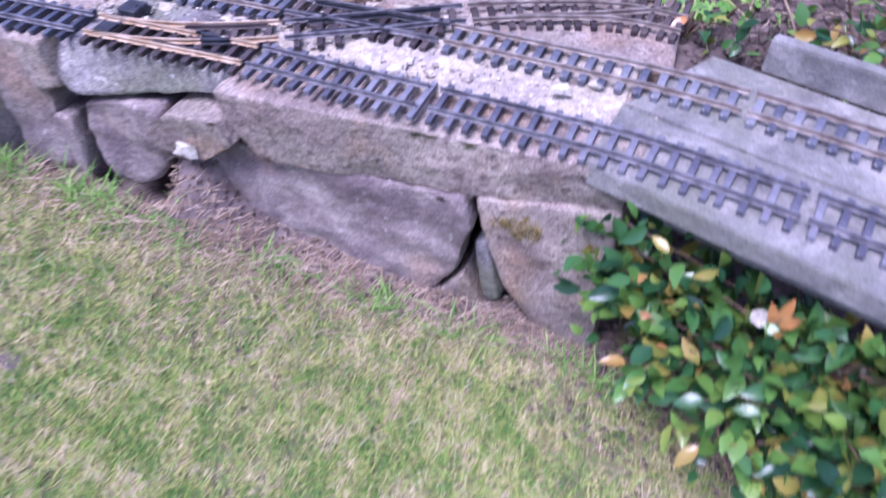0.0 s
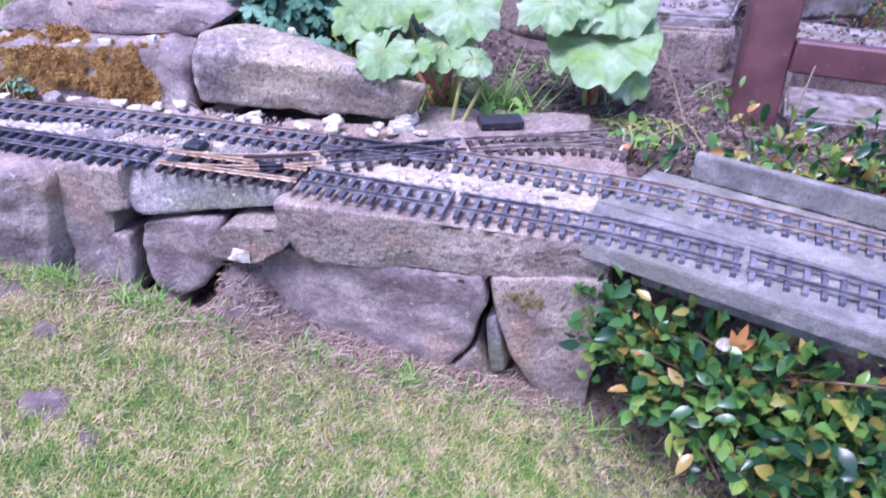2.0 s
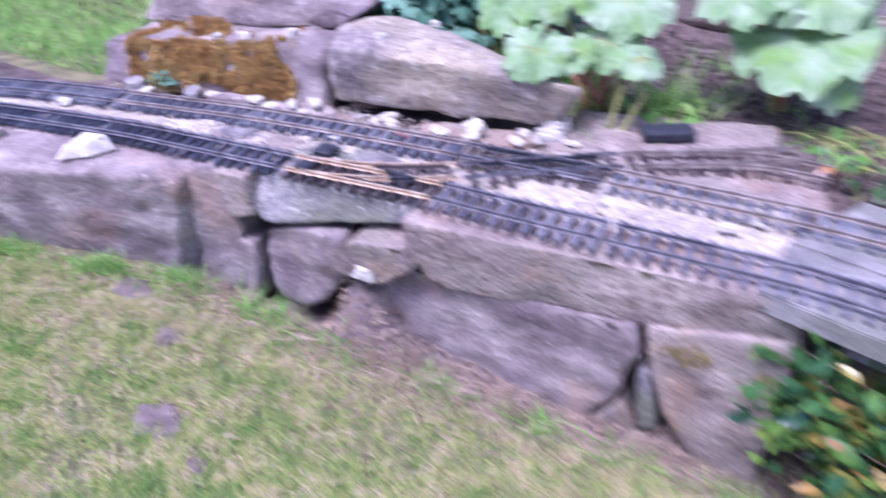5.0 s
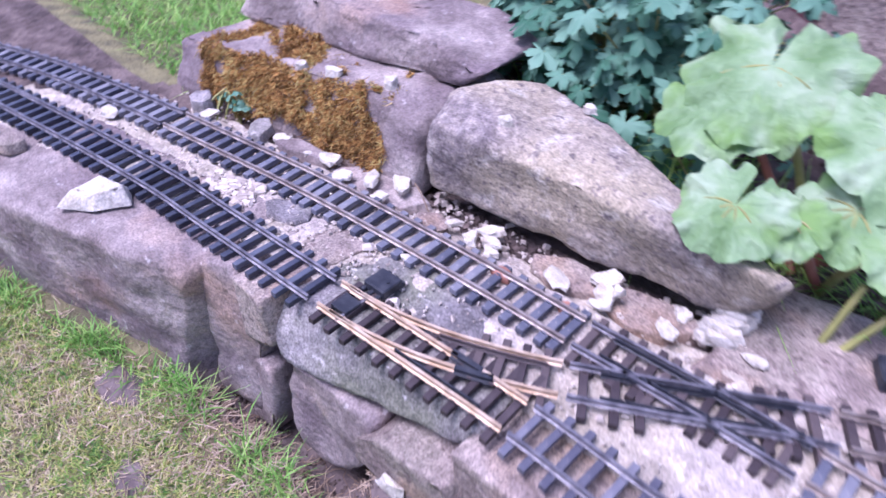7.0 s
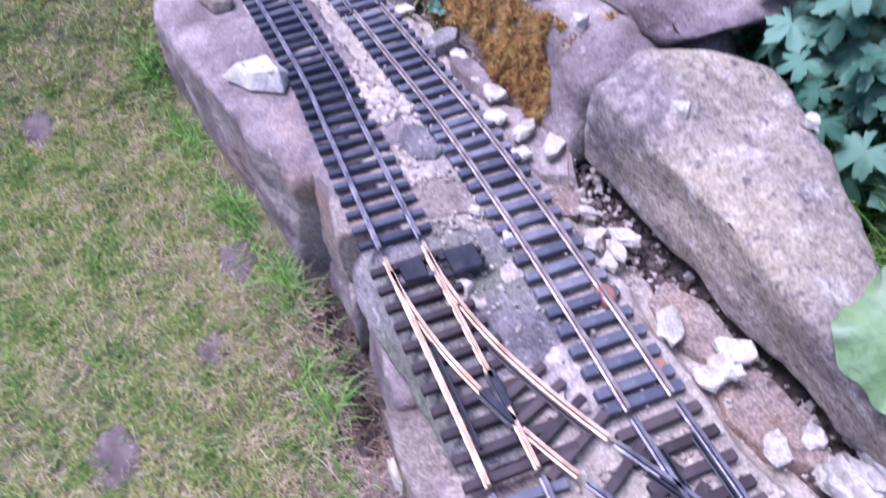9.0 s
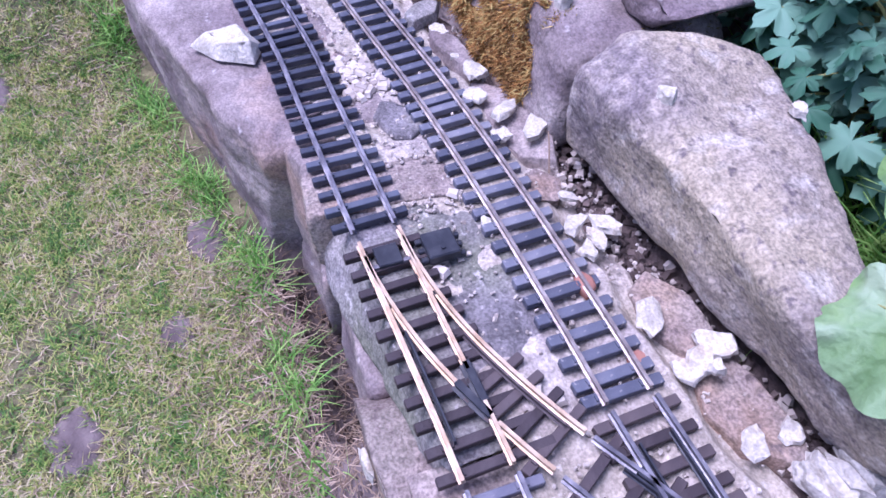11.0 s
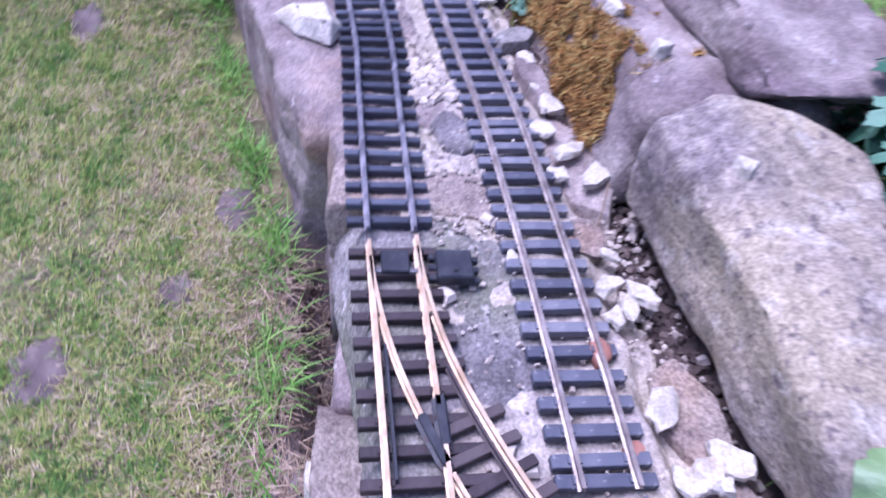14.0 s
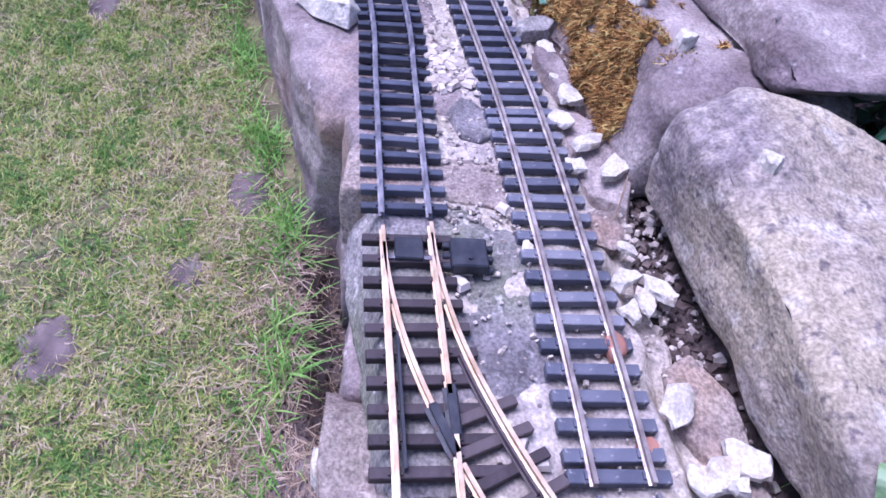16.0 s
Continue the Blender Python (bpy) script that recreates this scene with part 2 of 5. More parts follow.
def empty(name, at=(0, 0, 0)):
    ob = new(name)
    ob.location = at
    ob.empty_display_size = 0.05
    return ob


def box(bm, size, m, bevel=0.0):
    r = bmesh.ops.create_cube(bm, size=1.0, matrix=m @ Matrix.Diagonal((*size, 1)))
    if bevel:
        es = list({e for v in r["verts"] for e in v.link_edges})
        bmesh.ops.bevel(bm, geom=es, offset=bevel, segments=1, affect="EDGES")


def lerp_tab(tab, x):
    return float(np.interp(x, [a for a, _ in tab], [b for _, b in tab]))


def smoothstep(a, b, x):
    t = min(1.0, max(0.0, (x - a) / (b - a)))
    return t * t * (3 - 2 * t)


def smooth_line(points, step=0.008):
    """Points along a Catmull-Rom curve through the given ones, at even steps."""
    p = [Vector((*q, 0)) for q in points]
    p = [2 * p[0] - p[1]] + p + [2 * p[-1] - p[-2]]
    fine = []
    for i in range(1, len(p) - 2):
        a, b, c, d = p[i - 1:i + 3]
        for k in range(24):
            t = k / 24
            fine.append(0.5 * (2 * b + (c - a) * t + (2 * a - 5 * b + 4 * c - d) * t * t + (3 * b - a - 3 * c + d) * t ** 3))
    fine.append(p[-2])
    s = np.concatenate([[0], np.cumsum([(fine[i + 1] - fine[i]).length for i in range(len(fine) - 1)])])
    n = max(2, int(s[-1] / step))
    u = np.linspace(0, s[-1], n + 1)
    xs = np.interp(u, s, [q.x for q in fine])
    ys = np.interp(u, s, [q.y for q in fine])
    return [Vector((a, b, 0)) for a, b in zip(xs, ys)]


def normals_of(line):
    out = []
    for i in range(len(line)):
        d = (line[min(i + 1, len(line) - 1)] - line[max(i - 1, 0)]).normalized()
        out.append(Vector((-d.y, d.x, 0)))
    return out


def clip_x(line, x0, x1):
    return [p for p in line if x0 <= p.x <= x1]


# ---- heights ----
RAIL_Z = 0.447
BED_Z = 0.431
WALL = [(-3.5, 0.0), (-2.2, 0.52), (-1.75, 0.72), (-1.46, 0.76), (-1.06, 0.87), (-0.94, 0.93), (-0.56, 1.0), (-0.06, 1.03), (0.05, 1.12), (5, 1.12)]


EDGE = [(-2.6, 0.36), (-2.1, 0.52), (-1.6, 0.70), (-1.53, 0.66), (-1.47, 0.625), (-1.2, 0.70), (-1.0, 0.775), (-0.9, 0.795), (-0.75, 0.803), (-0.6, 0.81), (-0.3, 0.845), (-0.05, 0.88), (0.1, 0.86), (0.3, 0.80), (0.7, 0.68), (1.5, 0.5)]


def wall_y(x):
    return lerp_tab(WALL, x)


def lawn_z(x, y):
    z = 0.085 - 0.135 * max(-1.3, min(0.6, x))
    z += 0.16 * smoothstep(-1.3, -1.75, x)
    z += 0.01 * noise.noise(Vector((x * 2.2, y * 2.2, 3.0)))
    z -= 0.075 * smoothstep(-0.004, 0.03, y - lerp_tab(EDGE, x)) * smoothstep(-1.04, -0.97, x) * smoothstep(-0.66, -0.76, x)
    z += 0.13 * math.exp(-((x + 0.66) / 0.07) ** 2 - ((y - 0.89) / 0.06) ** 2)
    return z


def back_z(x, y):
    z = 0.405 + 0.35 * max(0.0, y - 1.35) * smoothstep(-0.3, -1.0, x)
    z += 0.02 * smoothstep(-1.2, -1.5, x)
    z -= 0.03 * smoothstep(0.0, 0.3, x)
    z += 0.22 * max(0.0, min(y, 6) - 1.85) * smoothstep(0.6, -0.5, x)
    z -= 0.13 * smoothstep(0.2, 0.36, x) * smoothstep(1.66, 1.9, y)
    z += 0.012 * noise.noise(Vector((x * 6, y * 6, 9.0)))
    return z


def ground_z(x, y):
    w = wall_y(x)
    wide = 0.06 + 0.22 * smoothstep(-0.05, 0.15, x) + 0.06 * smoothstep(-1.6, -2.0, x)
    t = smoothstep(w, w + wide, y)
    return lawn_z(x, y) * (1 - t) + back_z(x, y) * t


# ---- ground: one sheet to the horizon ----
def make_ground():
    def axis(a, b, step):
        mid = list(np.arange(a, b + 1e-6, step))
        out = [0.1, 0.3, 0.8, 2, 5, 12, 30, 80, 300]
        return [a - o for o in reversed(out)] + mid + [b + o for o in out]
    xs, ys = axis(-3.0, 1.6, 0.022), axis(-0.8, 3.6, 0.022)
    verts = [(x, y, ground_z(x, y)) for y in ys for x in xs]
    nx = len(xs)
    faces, mats = [], []
    for j in range(len(ys) - 1):
        for i in range(nx - 1):
            faces.append((j * nx + i, j * nx + i + 1, (j + 1) * nx + i + 1, (j + 1) * nx + i))
            x, y = (xs[i] + xs[i + 1]) / 2, (ys[j] + ys[j + 1]) / 2
            w = wall_y(x) - 0.07 - 0.03 * noise.noise(Vector((x * 9, 0, 0)))
            w -= 0.16 * smoothstep(-0.05, 0.25, x)
            rear = x < -1.38 + 0.5 * (y - 1.15) + 0.06 * noise.noise(Vector((x * 7, y * 7, 0))) and y > 1.0
            wob = 0.12 * noise.noise(Vector((x * 3, y * 3, 4)))
            far = x < -3.0 + wob or x > 1.5 + wob or y > 4.6 + wob or (y < -0.9 + wob and y < w)
            foot = -1.05 < x < 0.02 and y > lerp_tab(EDGE, x) - 0.02 + 0.02 * noise.noise(Vector((x * 25, y * 25, 0))) and y < w + 0.06
            mats.append(2 if far else 3 if foot else 0 if y < w or rear else 1)
    ob = from_lists("ground", verts, faces, M_TURF, smooth=True)
    ob.data.materials.append(M_SOIL)
    ob.data.materials.append(M_TURF_FAR)
    ob.data.materials.append(M_BARE)
    ob.data.polygons.foreach_set("material_index", mats)
    tagged(ob, "sloping garden lawn and dark soil border", "ground", kind="structure")


make_ground()


# ---- stones ----
def rough_hull(name, points, material, seed, label, category, group, rough, round_off, cuts=6, soften=0):
    """The hull of some corner points, its edges rounded and its faces broken by noise."""
    bm = bmesh.new()
    for p in points:
        bm.verts.new(p)
    r = bmesh.ops.convex_hull(bm, input=bm.verts)
    bmesh.ops.delete(bm, geom=[g for g in r["geom_interior"] if isinstance(g, bmesh.types.BMVert)], context="VERTS")
    bmesh.ops.dissolve_limit(bm, angle_limit=radians(12), verts=bm.verts, edges=bm.edges)
    if not soften:
        bmesh.ops.bevel(bm, geom=list(bm.edges), offset=round_off, segments=2, profile=0.6, affect="EDGES", clamp_overlap=True)
    bmesh.ops.triangulate(bm, faces=bm.faces)
    for _ in range(cuts):
        long = [e for e in bm.edges if e.calc_length() > 0.016]
        if not long or len(bm.faces) > 14000:
            break
        bmesh.ops.subdivide_edges(bm, edges=long, cuts=1)
        bmesh.ops.triangulate(bm, faces=[f for f in bm.faces if len(f.verts) > 3])
    for _ in range(soften):
        bmesh.ops.smooth_vert(bm, verts=bm.verts, factor=0.5, use_axis_x=True, use_axis_y=True, use_axis_z=True)
    bm.normal_update()
    off = Vector((seed * 3.7, seed * 1.3, 0))
    moves = []
    for v in bm.verts:
        p = v.co + off
        d = noise.fractal(p * 14, 1.0, 2.0, 4) * rough
        d += noise.noise(p * 6) * rough * 1.1
        d -= max(0.0, noise.noise(p * 34 + Vector((5, 5, 5))) - 0.2) * rough * 1.1
        # flaked ledges along the bedding of the stone
        d += smoothstep(0.05, 0.14, noise.noise(Vector((p.x * 5, p.y * 5, p.z * 22)))) * rough * 0.25
        moves.append(v.normal * d)
    for v, d in zip(bm.verts, moves):
        v.co += d
    return tagged(part(name, bm, material, smooth=True), label, category, group)


def stone(name, outline, y0, y1, material, seed, label, category="stone", lean=0.0, rough=0.006, round_off=0.008, taper=0.92, turn=0.0, group="", rise=0.0, back_turn=None):
    """A rough block: a front outline in x, z, from y0 (front) to y1 (back)."""
    rnd = random.Random(seed)
    cx = sum(p[0] for p in outline) / len(outline)
    cz = sum(p[1] for p in outline) / len(outline)
    zmin = min(p[1] for p in outline)
    points = []
    for x, z in outline:
        j = lambda a: rnd.uniform(-a, a)
        f = y0 + turn * (x - cx) + lean * (z - zmin)
        points.append((x, f + j(0.006), z))
        points.append((cx + (x - cx) * taper + j(0.01), y1 + (turn if back_turn is None else back_turn) * (x - cx) + j(0.012), rise * (z > cz) + cz + (z - cz) * taper + (1 - taper) * 0.3 * (z > cz) * abs(z - cz)))
    return rough_hull(name, points, material, seed, label, category, group, rough, round_off)


def boulder(name, top, foot, z_foot, material, seed, label, group, rough=0.006, soften=3):
    """A block from the plan of its top, with heights, and the plan of its foot."""
    return rough_hull(name, list(top) + [(x, y, z_foot) for x, y in foot], material, seed, label, "stone", group, rough, 0.0, cuts=7, soften=soften)


WG = "stones of the front retaining wall"
# long capping slab under the right-hand track
stone("capstone", [(-0.575, 0.415), (-0.572, 0.375), (-0.545, 0.315), (-0.52, 0.303), (-0.35, 0.312), (-0.2, 0.333), (-0.02, 0.358), (-0.015, 0.430), (-0.3, 0.428), (-0.5, 0.424)],
      0.888, 1.05, M_STONE_W, 1, "long buff sandstone capping slab on the retaining wall", turn=0.075, rough=0.004, round_off=0.010, taper=0.98, lean=-0.05, group=WG)
stone("wall_stone", [(-0.645, 0.285), (-0.64, 0.215), (-0.55, 0.14), (-0.4, 0.112), (-0.325, 0.095), (-0.27, 0.115), (-0.225, 0.185), (-0.205, 0.285), (-0.22, 0.330), (-0.4, 0.312), (-0.53, 0.302), (-0.6, 0.31)],
      0.880, 1.08, M_STONE, 2, "large grey-brown sandstone boulder half buried in turf", turn=0.04, rough=0.006, round_off=0.012, group=WG)
stone("wall_stone", [(-0.205, 0.335), (-0.185, 0.235), (-0.155, 0.175), (-0.1, 0.12), (-0.09, 0.07), (-0.012, 0.06), (-0.02, 0.362)],
      0.902, 1.08, M_STONE_W, 3, "upright buff sandstone block with a patch of moss", turn=0.03, rough=0.005, group=WG)
stone("wall_stone", [(-0.275, 0.085), (-0.215, 0.185), (-0.18, 0.09)], 0.893, 1.0, M_STONE_W, 4, "small triangular buff wedge stone at the wall's foot", rough=0.003, round_off=0.006, group=WG)
stone("wall_stone", [(-0.208, 0.232), (-0.19, 0.24), (-0.16, 0.13), (-0.188, 0.11)], 0.905, 1.0, M_STONE_G, 5, "thin grey wedge stone in a gap", rough=0.003, round_off=0.005, group=WG)
stone("wall_stone", [(-0.33, 0.325), (-0.33, 0.312), (-0.21, 0.318), (-0.208, 0.335)], 0.90, 1.0, M_STONE_W, 21, "thin flat packing stone under the capping slab", rough=0.002, round_off=0.004, group=WG)
stone("wall_stone", [(-0.866, 0.431), (-0.855, 0.368), (-0.838, 0.346), (-0.781, 0.351), (-0.624, 0.379), (-0.572, 0.395), (-0.561, 0.427), (-0.7, 0.434)],
      0.850, 1.03, M_STONE_G, 6, "flat grey sandstone slab with green algae stains", turn=0.09, lean=0.38, rough=0.006, group=WG)
stone("wall_stone", [(-0.858, 0.316), (-0.858, 0.237), (-0.838, 0.175), (-0.793, 0.165), (-0.745, 0.205), (-0.686, 0.275), (-0.69, 0.352), (-0.78, 0.345)],
      0.858, 1.05, M_STONE, 7, "rounded pale grey sandstone block", turn=0.04, rough=0.006, group=WG)
stone("wall_stone", [(-0.701, 0.335), (-0.705, 0.288), (-0.64, 0.285), (-0.61, 0.293), (-0.548, 0.338), (-0.567, 0.378), (-0.661, 0.365)],
      0.842, 1.02, M_STONE_W, 8, "small brown and buff block with a white chip", turn=0.05, rough=0.004, round_off=0.006, group=WG)
stone("wall_stone", [(-0.985, 0.42), (-0.936, 0.435), (-0.918, 0.418), (-0.895, 0.333), (-0.92, 0.17), (-1.01, 0.16), (-1.005, 0.285)],
      0.832, 1.0, M_STONE, 9, "tall narrow upright grey-brown stone", rough=0.005, group=WG, turn=0.12)
stone("wall_stone", [(-0.925, 0.430), (-0.858, 0.434), (-0.85, 0.358), (-0.914, 0.336)],
      0.835, 1.0, M_STONE_W, 10, "small rust-stained buff stone wedged high", rough=0.004, round_off=0.006, group=WG)
stone("wall_stone", [(-0.926, 0.274), (-0.906, 0.291), (-0.878, 0.292), (-0.872, 0.247), (-0.89, 0.15), (-0.95, 0.14)],
      0.842, 0.95, M_STONE, 11, "small upright grey stone set back in a gap", rough=0.003, round_off=0.006, group=WG)
boulder("wall_stone", [(-1.535, 0.70, 0.425), (-1.475, 0.642, 0.41), (-1.41, 0.645, 0.42), (-1.19, 0.716, 0.424), (-1.06, 0.762, 0.424), (-0.988, 0.804, 0.412), (-0.975, 0.845, 0.43), (-0.99, 0.97, 0.43), (-1.5, 0.86, 0.43)],
        [(-1.53, 0.69), (-1.47, 0.632), (-1.2, 0.703), (-1.03, 0.78), (-1.01, 0.85), (-1.02, 0.97), (-1.5, 0.86)], 0.15, M_STONE, 12,
        "long mauve-grey sandstone block with rust stains at the lawn's edge", WG, rough=0.0055, soften=3)

BG = "stones of the raised rear border"
boulder("border_stone", [(-0.885, 1.125, 0.55), (-0.75, 1.165, 0.562), (-0.56, 1.202, 0.556), (-0.435, 1.185, 0.528), (-0.415, 1.21, 0.52), (-0.56, 1.245, 0.558), (-0.65, 1.275, 0.562), (-0.76, 1.30, 0.562), (-0.845, 1.322, 0.56), (-0.885, 1.25, 0.572), (-0.905, 1.18, 0.568)],
        [(-0.895, 1.13), (-0.757, 1.147), (-0.6, 1.178), (-0.47, 1.20), (-0.45, 1.235), (-0.62, 1.27), (-0.84, 1.31)], 0.438, M_LICHEN, 14,
        "long lichen-spotted sandstone boulder beside the track", BG, rough=0.0055, soften=4)
stone("border_stone", [(-0.915, 0.41), (-1.44, 0.40), (-1.45, 0.505), (-1.2, 0.535), (-0.99, 0.545), (-0.92, 0.525)],
      1.085, 1.3, M_STONE, 15, "sandstone block covered in rusty moss beside the track", turn=0.14, lean=0.2, rough=0.009, round_off=0.02, group=BG)
stone("border_stone", [(-1.47, 0.505), (-1.42, 0.56), (-1.27, 0.6), (-1.0, 0.60), (-0.89, 0.575), (-0.92, 0.545), (-1.08, 0.53), (-1.3, 0.52)],
      1.2, 1.4, M_STONE, 16, "mauve-grey sandstone slab laid on a mossy block", turn=0.05, lean=0.2, rough=0.007, round_off=0.016, group=BG)
stone("flat_stone", [(-0.47, 0.40), (-0.47, 0.432), (-0.1, 0.434), (-0.1, 0.40)], 1.16, 1.36, M_STONE_W, 17, "flat buff stone slab behind the crossing", turn=0.25, rough=0.004, round_off=0.008)
stone("flat_stone", [(-0.3, 0.40), (-0.3, 0.430), (-0.02, 0.430), (-0.02, 0.40)], 1.12, 1.24, M_STONE_W, 18, "pinkish sandstone slab under the points", turn=0.1, rough=0.004, round_off=0.008)


# ---- stone and mortar bed under the tracks ----
def make_bed():
    bm = bmesh.new()
    nx, ny = 190, 48
    grid = []
    for i in range(nx + 1):
        x = -1.62 + (1.62 - 0.06) * i / nx
        a = lerp_tab([(-1.62, 0.74), (-1.3, 0.80), (-1.02, 0.88), (-0.56, 0.95), (-0.06, 0.98)], x)
        b = lerp_tab([(-1.62, 0.93), (-1.4, 0.985), (-1.2, 1.04), (-0.9, 1.08), (-0.72, 1.098), (-0.6, 1.112), (-0.5, 1.125), (-0.4, 1.16), (-0.3, 1.2), (-0.06, 1.2)], x)
        b += 0.012 * noise.noise(Vector((x * 16, 7, 7)))
        row = []
        for j in range(ny + 1):
            t = j / ny
            y = a + (b + 0.042 - a) * t
            z = BED_Z - 0.003 + 0.005 * noise.fractal(Vector((x * 12, y * 12, 1)), 1, 2, 4) + 0.004 * noise.noise(Vector((x * 40, y * 40, 2)))
            z = min(z, 0.4335)
            # the mortar ends behind the rear track; broken stone and dirt lie lower behind it
            z -= 0.014 * smoothstep(-0.006, 0.012, y - b) * (1 + 0.5 * noise.noise(Vector((x * 30, y * 30, 3))))
            if t > 0.95:
                z -= 0.03
            row.append(bm.verts.new((x, y, z)))
        grid.append(row)
    for i in range(nx):
        for j in range(ny):
            bm.faces.new((grid[i][j], grid[i + 1][j], grid[i + 1][j + 1], grid[i][j + 1]))
    edge = [e for e in bm.edges if e.is_boundary]
    r = bmesh.ops.extrude_edge_only(bm, edges=edge)
    for g in r["geom"]:
        if isinstance(g, bmesh.types.BMVert):
            g.co.z = 0.36
    ob = part("trackbed", bm, M_BED, smooth=True)
    tagged(ob, "rough bed of flat stones and pale mortar", "trackbed", kind="structure")


make_bed()


# ---- timber deck that carries the tracks past the wall ----
def plank(name, p0, p1, q1, q0, top, thick, label):
    """A board with the four plan corners p0, p1 (front), q0, q1 (back)."""
    bm = bmesh.new()
    low = [bm.verts.new((*c, top - thick)) for c in (p0, p1, q1, q0)]
    up = [bm.verts.new((*c, top)) for c in (p0, p1, q1, q0)]
    bm.faces.new(low[::-1])
    bm.faces.new(up)
    for i in range(4):
        bm.faces.new((low[i], low[(i + 1) % 4], up[(i + 1) % 4], up[i]))
    bmesh.ops.bevel(bm, geom=list(bm.edges), offset=0.002, segments=2, affect="EDGES")
    return tagged(part(name, bm, M_BOARD), label, "board", "boards of the track deck")


plank("deck_board", (-0.075, 0.905), (0.95, 0.665), (0.985, 0.80), (-0.06, 1.03), 0.432, 0.03, "weathered grey-green deck board under the front track")
plank("deck_board", (-0.06, 1.034), (0.986, 0.804), (1.02, 0.95), (0.022, 1.19), 0.431, 0.03, "weathered grey deck board under the rear track")
plank("deck_board", (0.085, 1.176), (1.018, 0.952), (1.024, 0.972), (0.09, 1.197), 0.478, 0.047, "weathered board on edge along the deck's back")
plank("support_board", (0.03, 0.905), (0.95, 0.69), (0.96, 0.74), (0.04, 0.955), 0.4015, 0.03, "grey timber bearer under the deck boards")

# ---- railway track ----
LINE_A = smooth_line([(-2.3, 0.45), (-1.98, 0.645), (-1.708, 0.757), (-1.448, 0.815), (-1.168, 0.863), (-1.029, 0.877), (-0.809, 0.897), (-0.559, 0.9215),
                      (-0.425, 0.926), (-0.33, 0.930), (-0.235, 0.934), (-0.058, 0.9405), (0.025, 0.936), (0.104, 0.928), (0.18, 0.919), (0.251, 0.909), (0.324, 0.897), (0.55, 0.85), (0.9, 0.77)])
LINE_B = smooth_line([(-2.2, 0.60), (-1.9, 0.77), (-1.651, 0.876), (-1.435, 0.935), (-1.156, 0.988), (-1.003, 1.015), (-0.826, 1.037), (-0.667, 1.052), (-0.572, 1.059), (-0.489, 1.067),
                      (-0.381, 1.076), (-0.229, 1.083), (-0.127, 1.086), (-0.032, 1.088), (0.06, 1.084), (0.146, 1.074), (0.229, 1.062), (0.305, 1.052), (0.356, 1.045), (0.6, 1.0), (0.95, 0.915)])
LINE_C = smooth_line([(-0.809, 0.897), (-0.76, 0.9035), (-0.70, 0.918), (-0.64, 0.941), (-0.57, 0.977), (-0.50, 1.021), (-0.43, 1.067), (-0.345, 1.125), (-0.25, 1.181), (-0.15, 1.234), (-0.06, 1.288)])
LINE_D = smooth_line([(-0.345, 1.125), (-0.25, 1.179), (-0.15, 1.222), (-0.09, 1.233), (-0.02, 1.232)])
GAUGE = 0.0435
HALF = GAUGE / 2

PROFILE = [(-0.0030, 0), (0.0030, 0), (0.0030, 0.0009), (0.0009, 0.0016), (0.0009, 0.0046), (0.0017, 0.0052), (0.0017, 0.0070),
           (-0.0017, 0.0070), (-0.0017, 0.0052), (-0.0009, 0.0046), (-0.0009, 0.0016), (-0.0030, 0.0009)]


def rail(line, offset, material, parent, name="rail", top=RAIL_Z, label="", wide=1.0):
    ns = normals_of(line)
    verts, faces = [], []
    k = len(PROFILE)
    for p, n in zip(line, ns):
        c = p + n * offset
        for a, b in PROFILE:
            verts.append((c.x + n.x * a * wide, c.y + n.y * a * wide, top - 0.0070 + b))
    for i in range(len(line) - 1):
        for j in range(k):
            faces.append((i * k + j, i * k + (j + 1) % k, (i + 1) * k + (j + 1) % k, (i + 1) * k + j))
    faces.append(tuple(range(k))[::-1])
    faces.append(tuple((len(line) - 1) * k + j for j in range(k)))
    return from_lists(name, verts, faces, material, parent, label)


def sleeper_mesh(length, width, height, seats):
    bm = bmesh.new()
    box(bm, (width, length, height), pose(0, 0, -height / 2), 0.0007)
    for s in seats:
        for d in (-0.0042, 0.0042):
            box(bm, (width * 0.55, 0.0022, 0.0022), pose(0, s + d, 0.0008))
    me = bpy.data.meshes.new("sleeper")
    bm.to_mesh(me)
    bm.free()
    return me


def sleepers(line, pitch, length, width, material, parent, left=None, right=None, start=0.008, height=0.0085, seed=1):
    """Sleepers set along a line, square to it. left, right: how far they reach at a share t of the line."""
    rnd = random.Random(seed)
    s = np.concatenate([[0], np.cumsum([(line[i + 1] - line[i]).length for i in range(len(line) - 1)])])
    ns = normals_of(line)
    base = sleeper_mesh(length, width, height, (-HALF, HALF))
    base.materials.append(material)
    d = start
    while d < s[-1] - 0.002:
        i = min(int(np.searchsorted(s, d)), len(line) - 1)
        p, n = line[i], ns[i]
        t = d / s[-1]
        me = base
        shift = 0.0
        if left is not None:
            a, b = left(t), right(t)
            me = sleeper_mesh(a + b, width, height, (-HALF - (a - b) / 2, HALF - (a - b) / 2))
            me.materials.append(material)
            shift = (a - b) / 2
        ob = new("sleeper", me)
        ob.parent = parent
        c = p + n * shift
        ob.matrix_basis = pose(c.x, c.y, RAIL_Z - 0.0072, rnd.uniform(-0.6, 0.6), 0, math.degrees(math.atan2(-n.x, n.y)) + rnd.uniform(-1.2, 1.2))
        d += pitch + rnd.uniform(-0.0006, 0.0006)


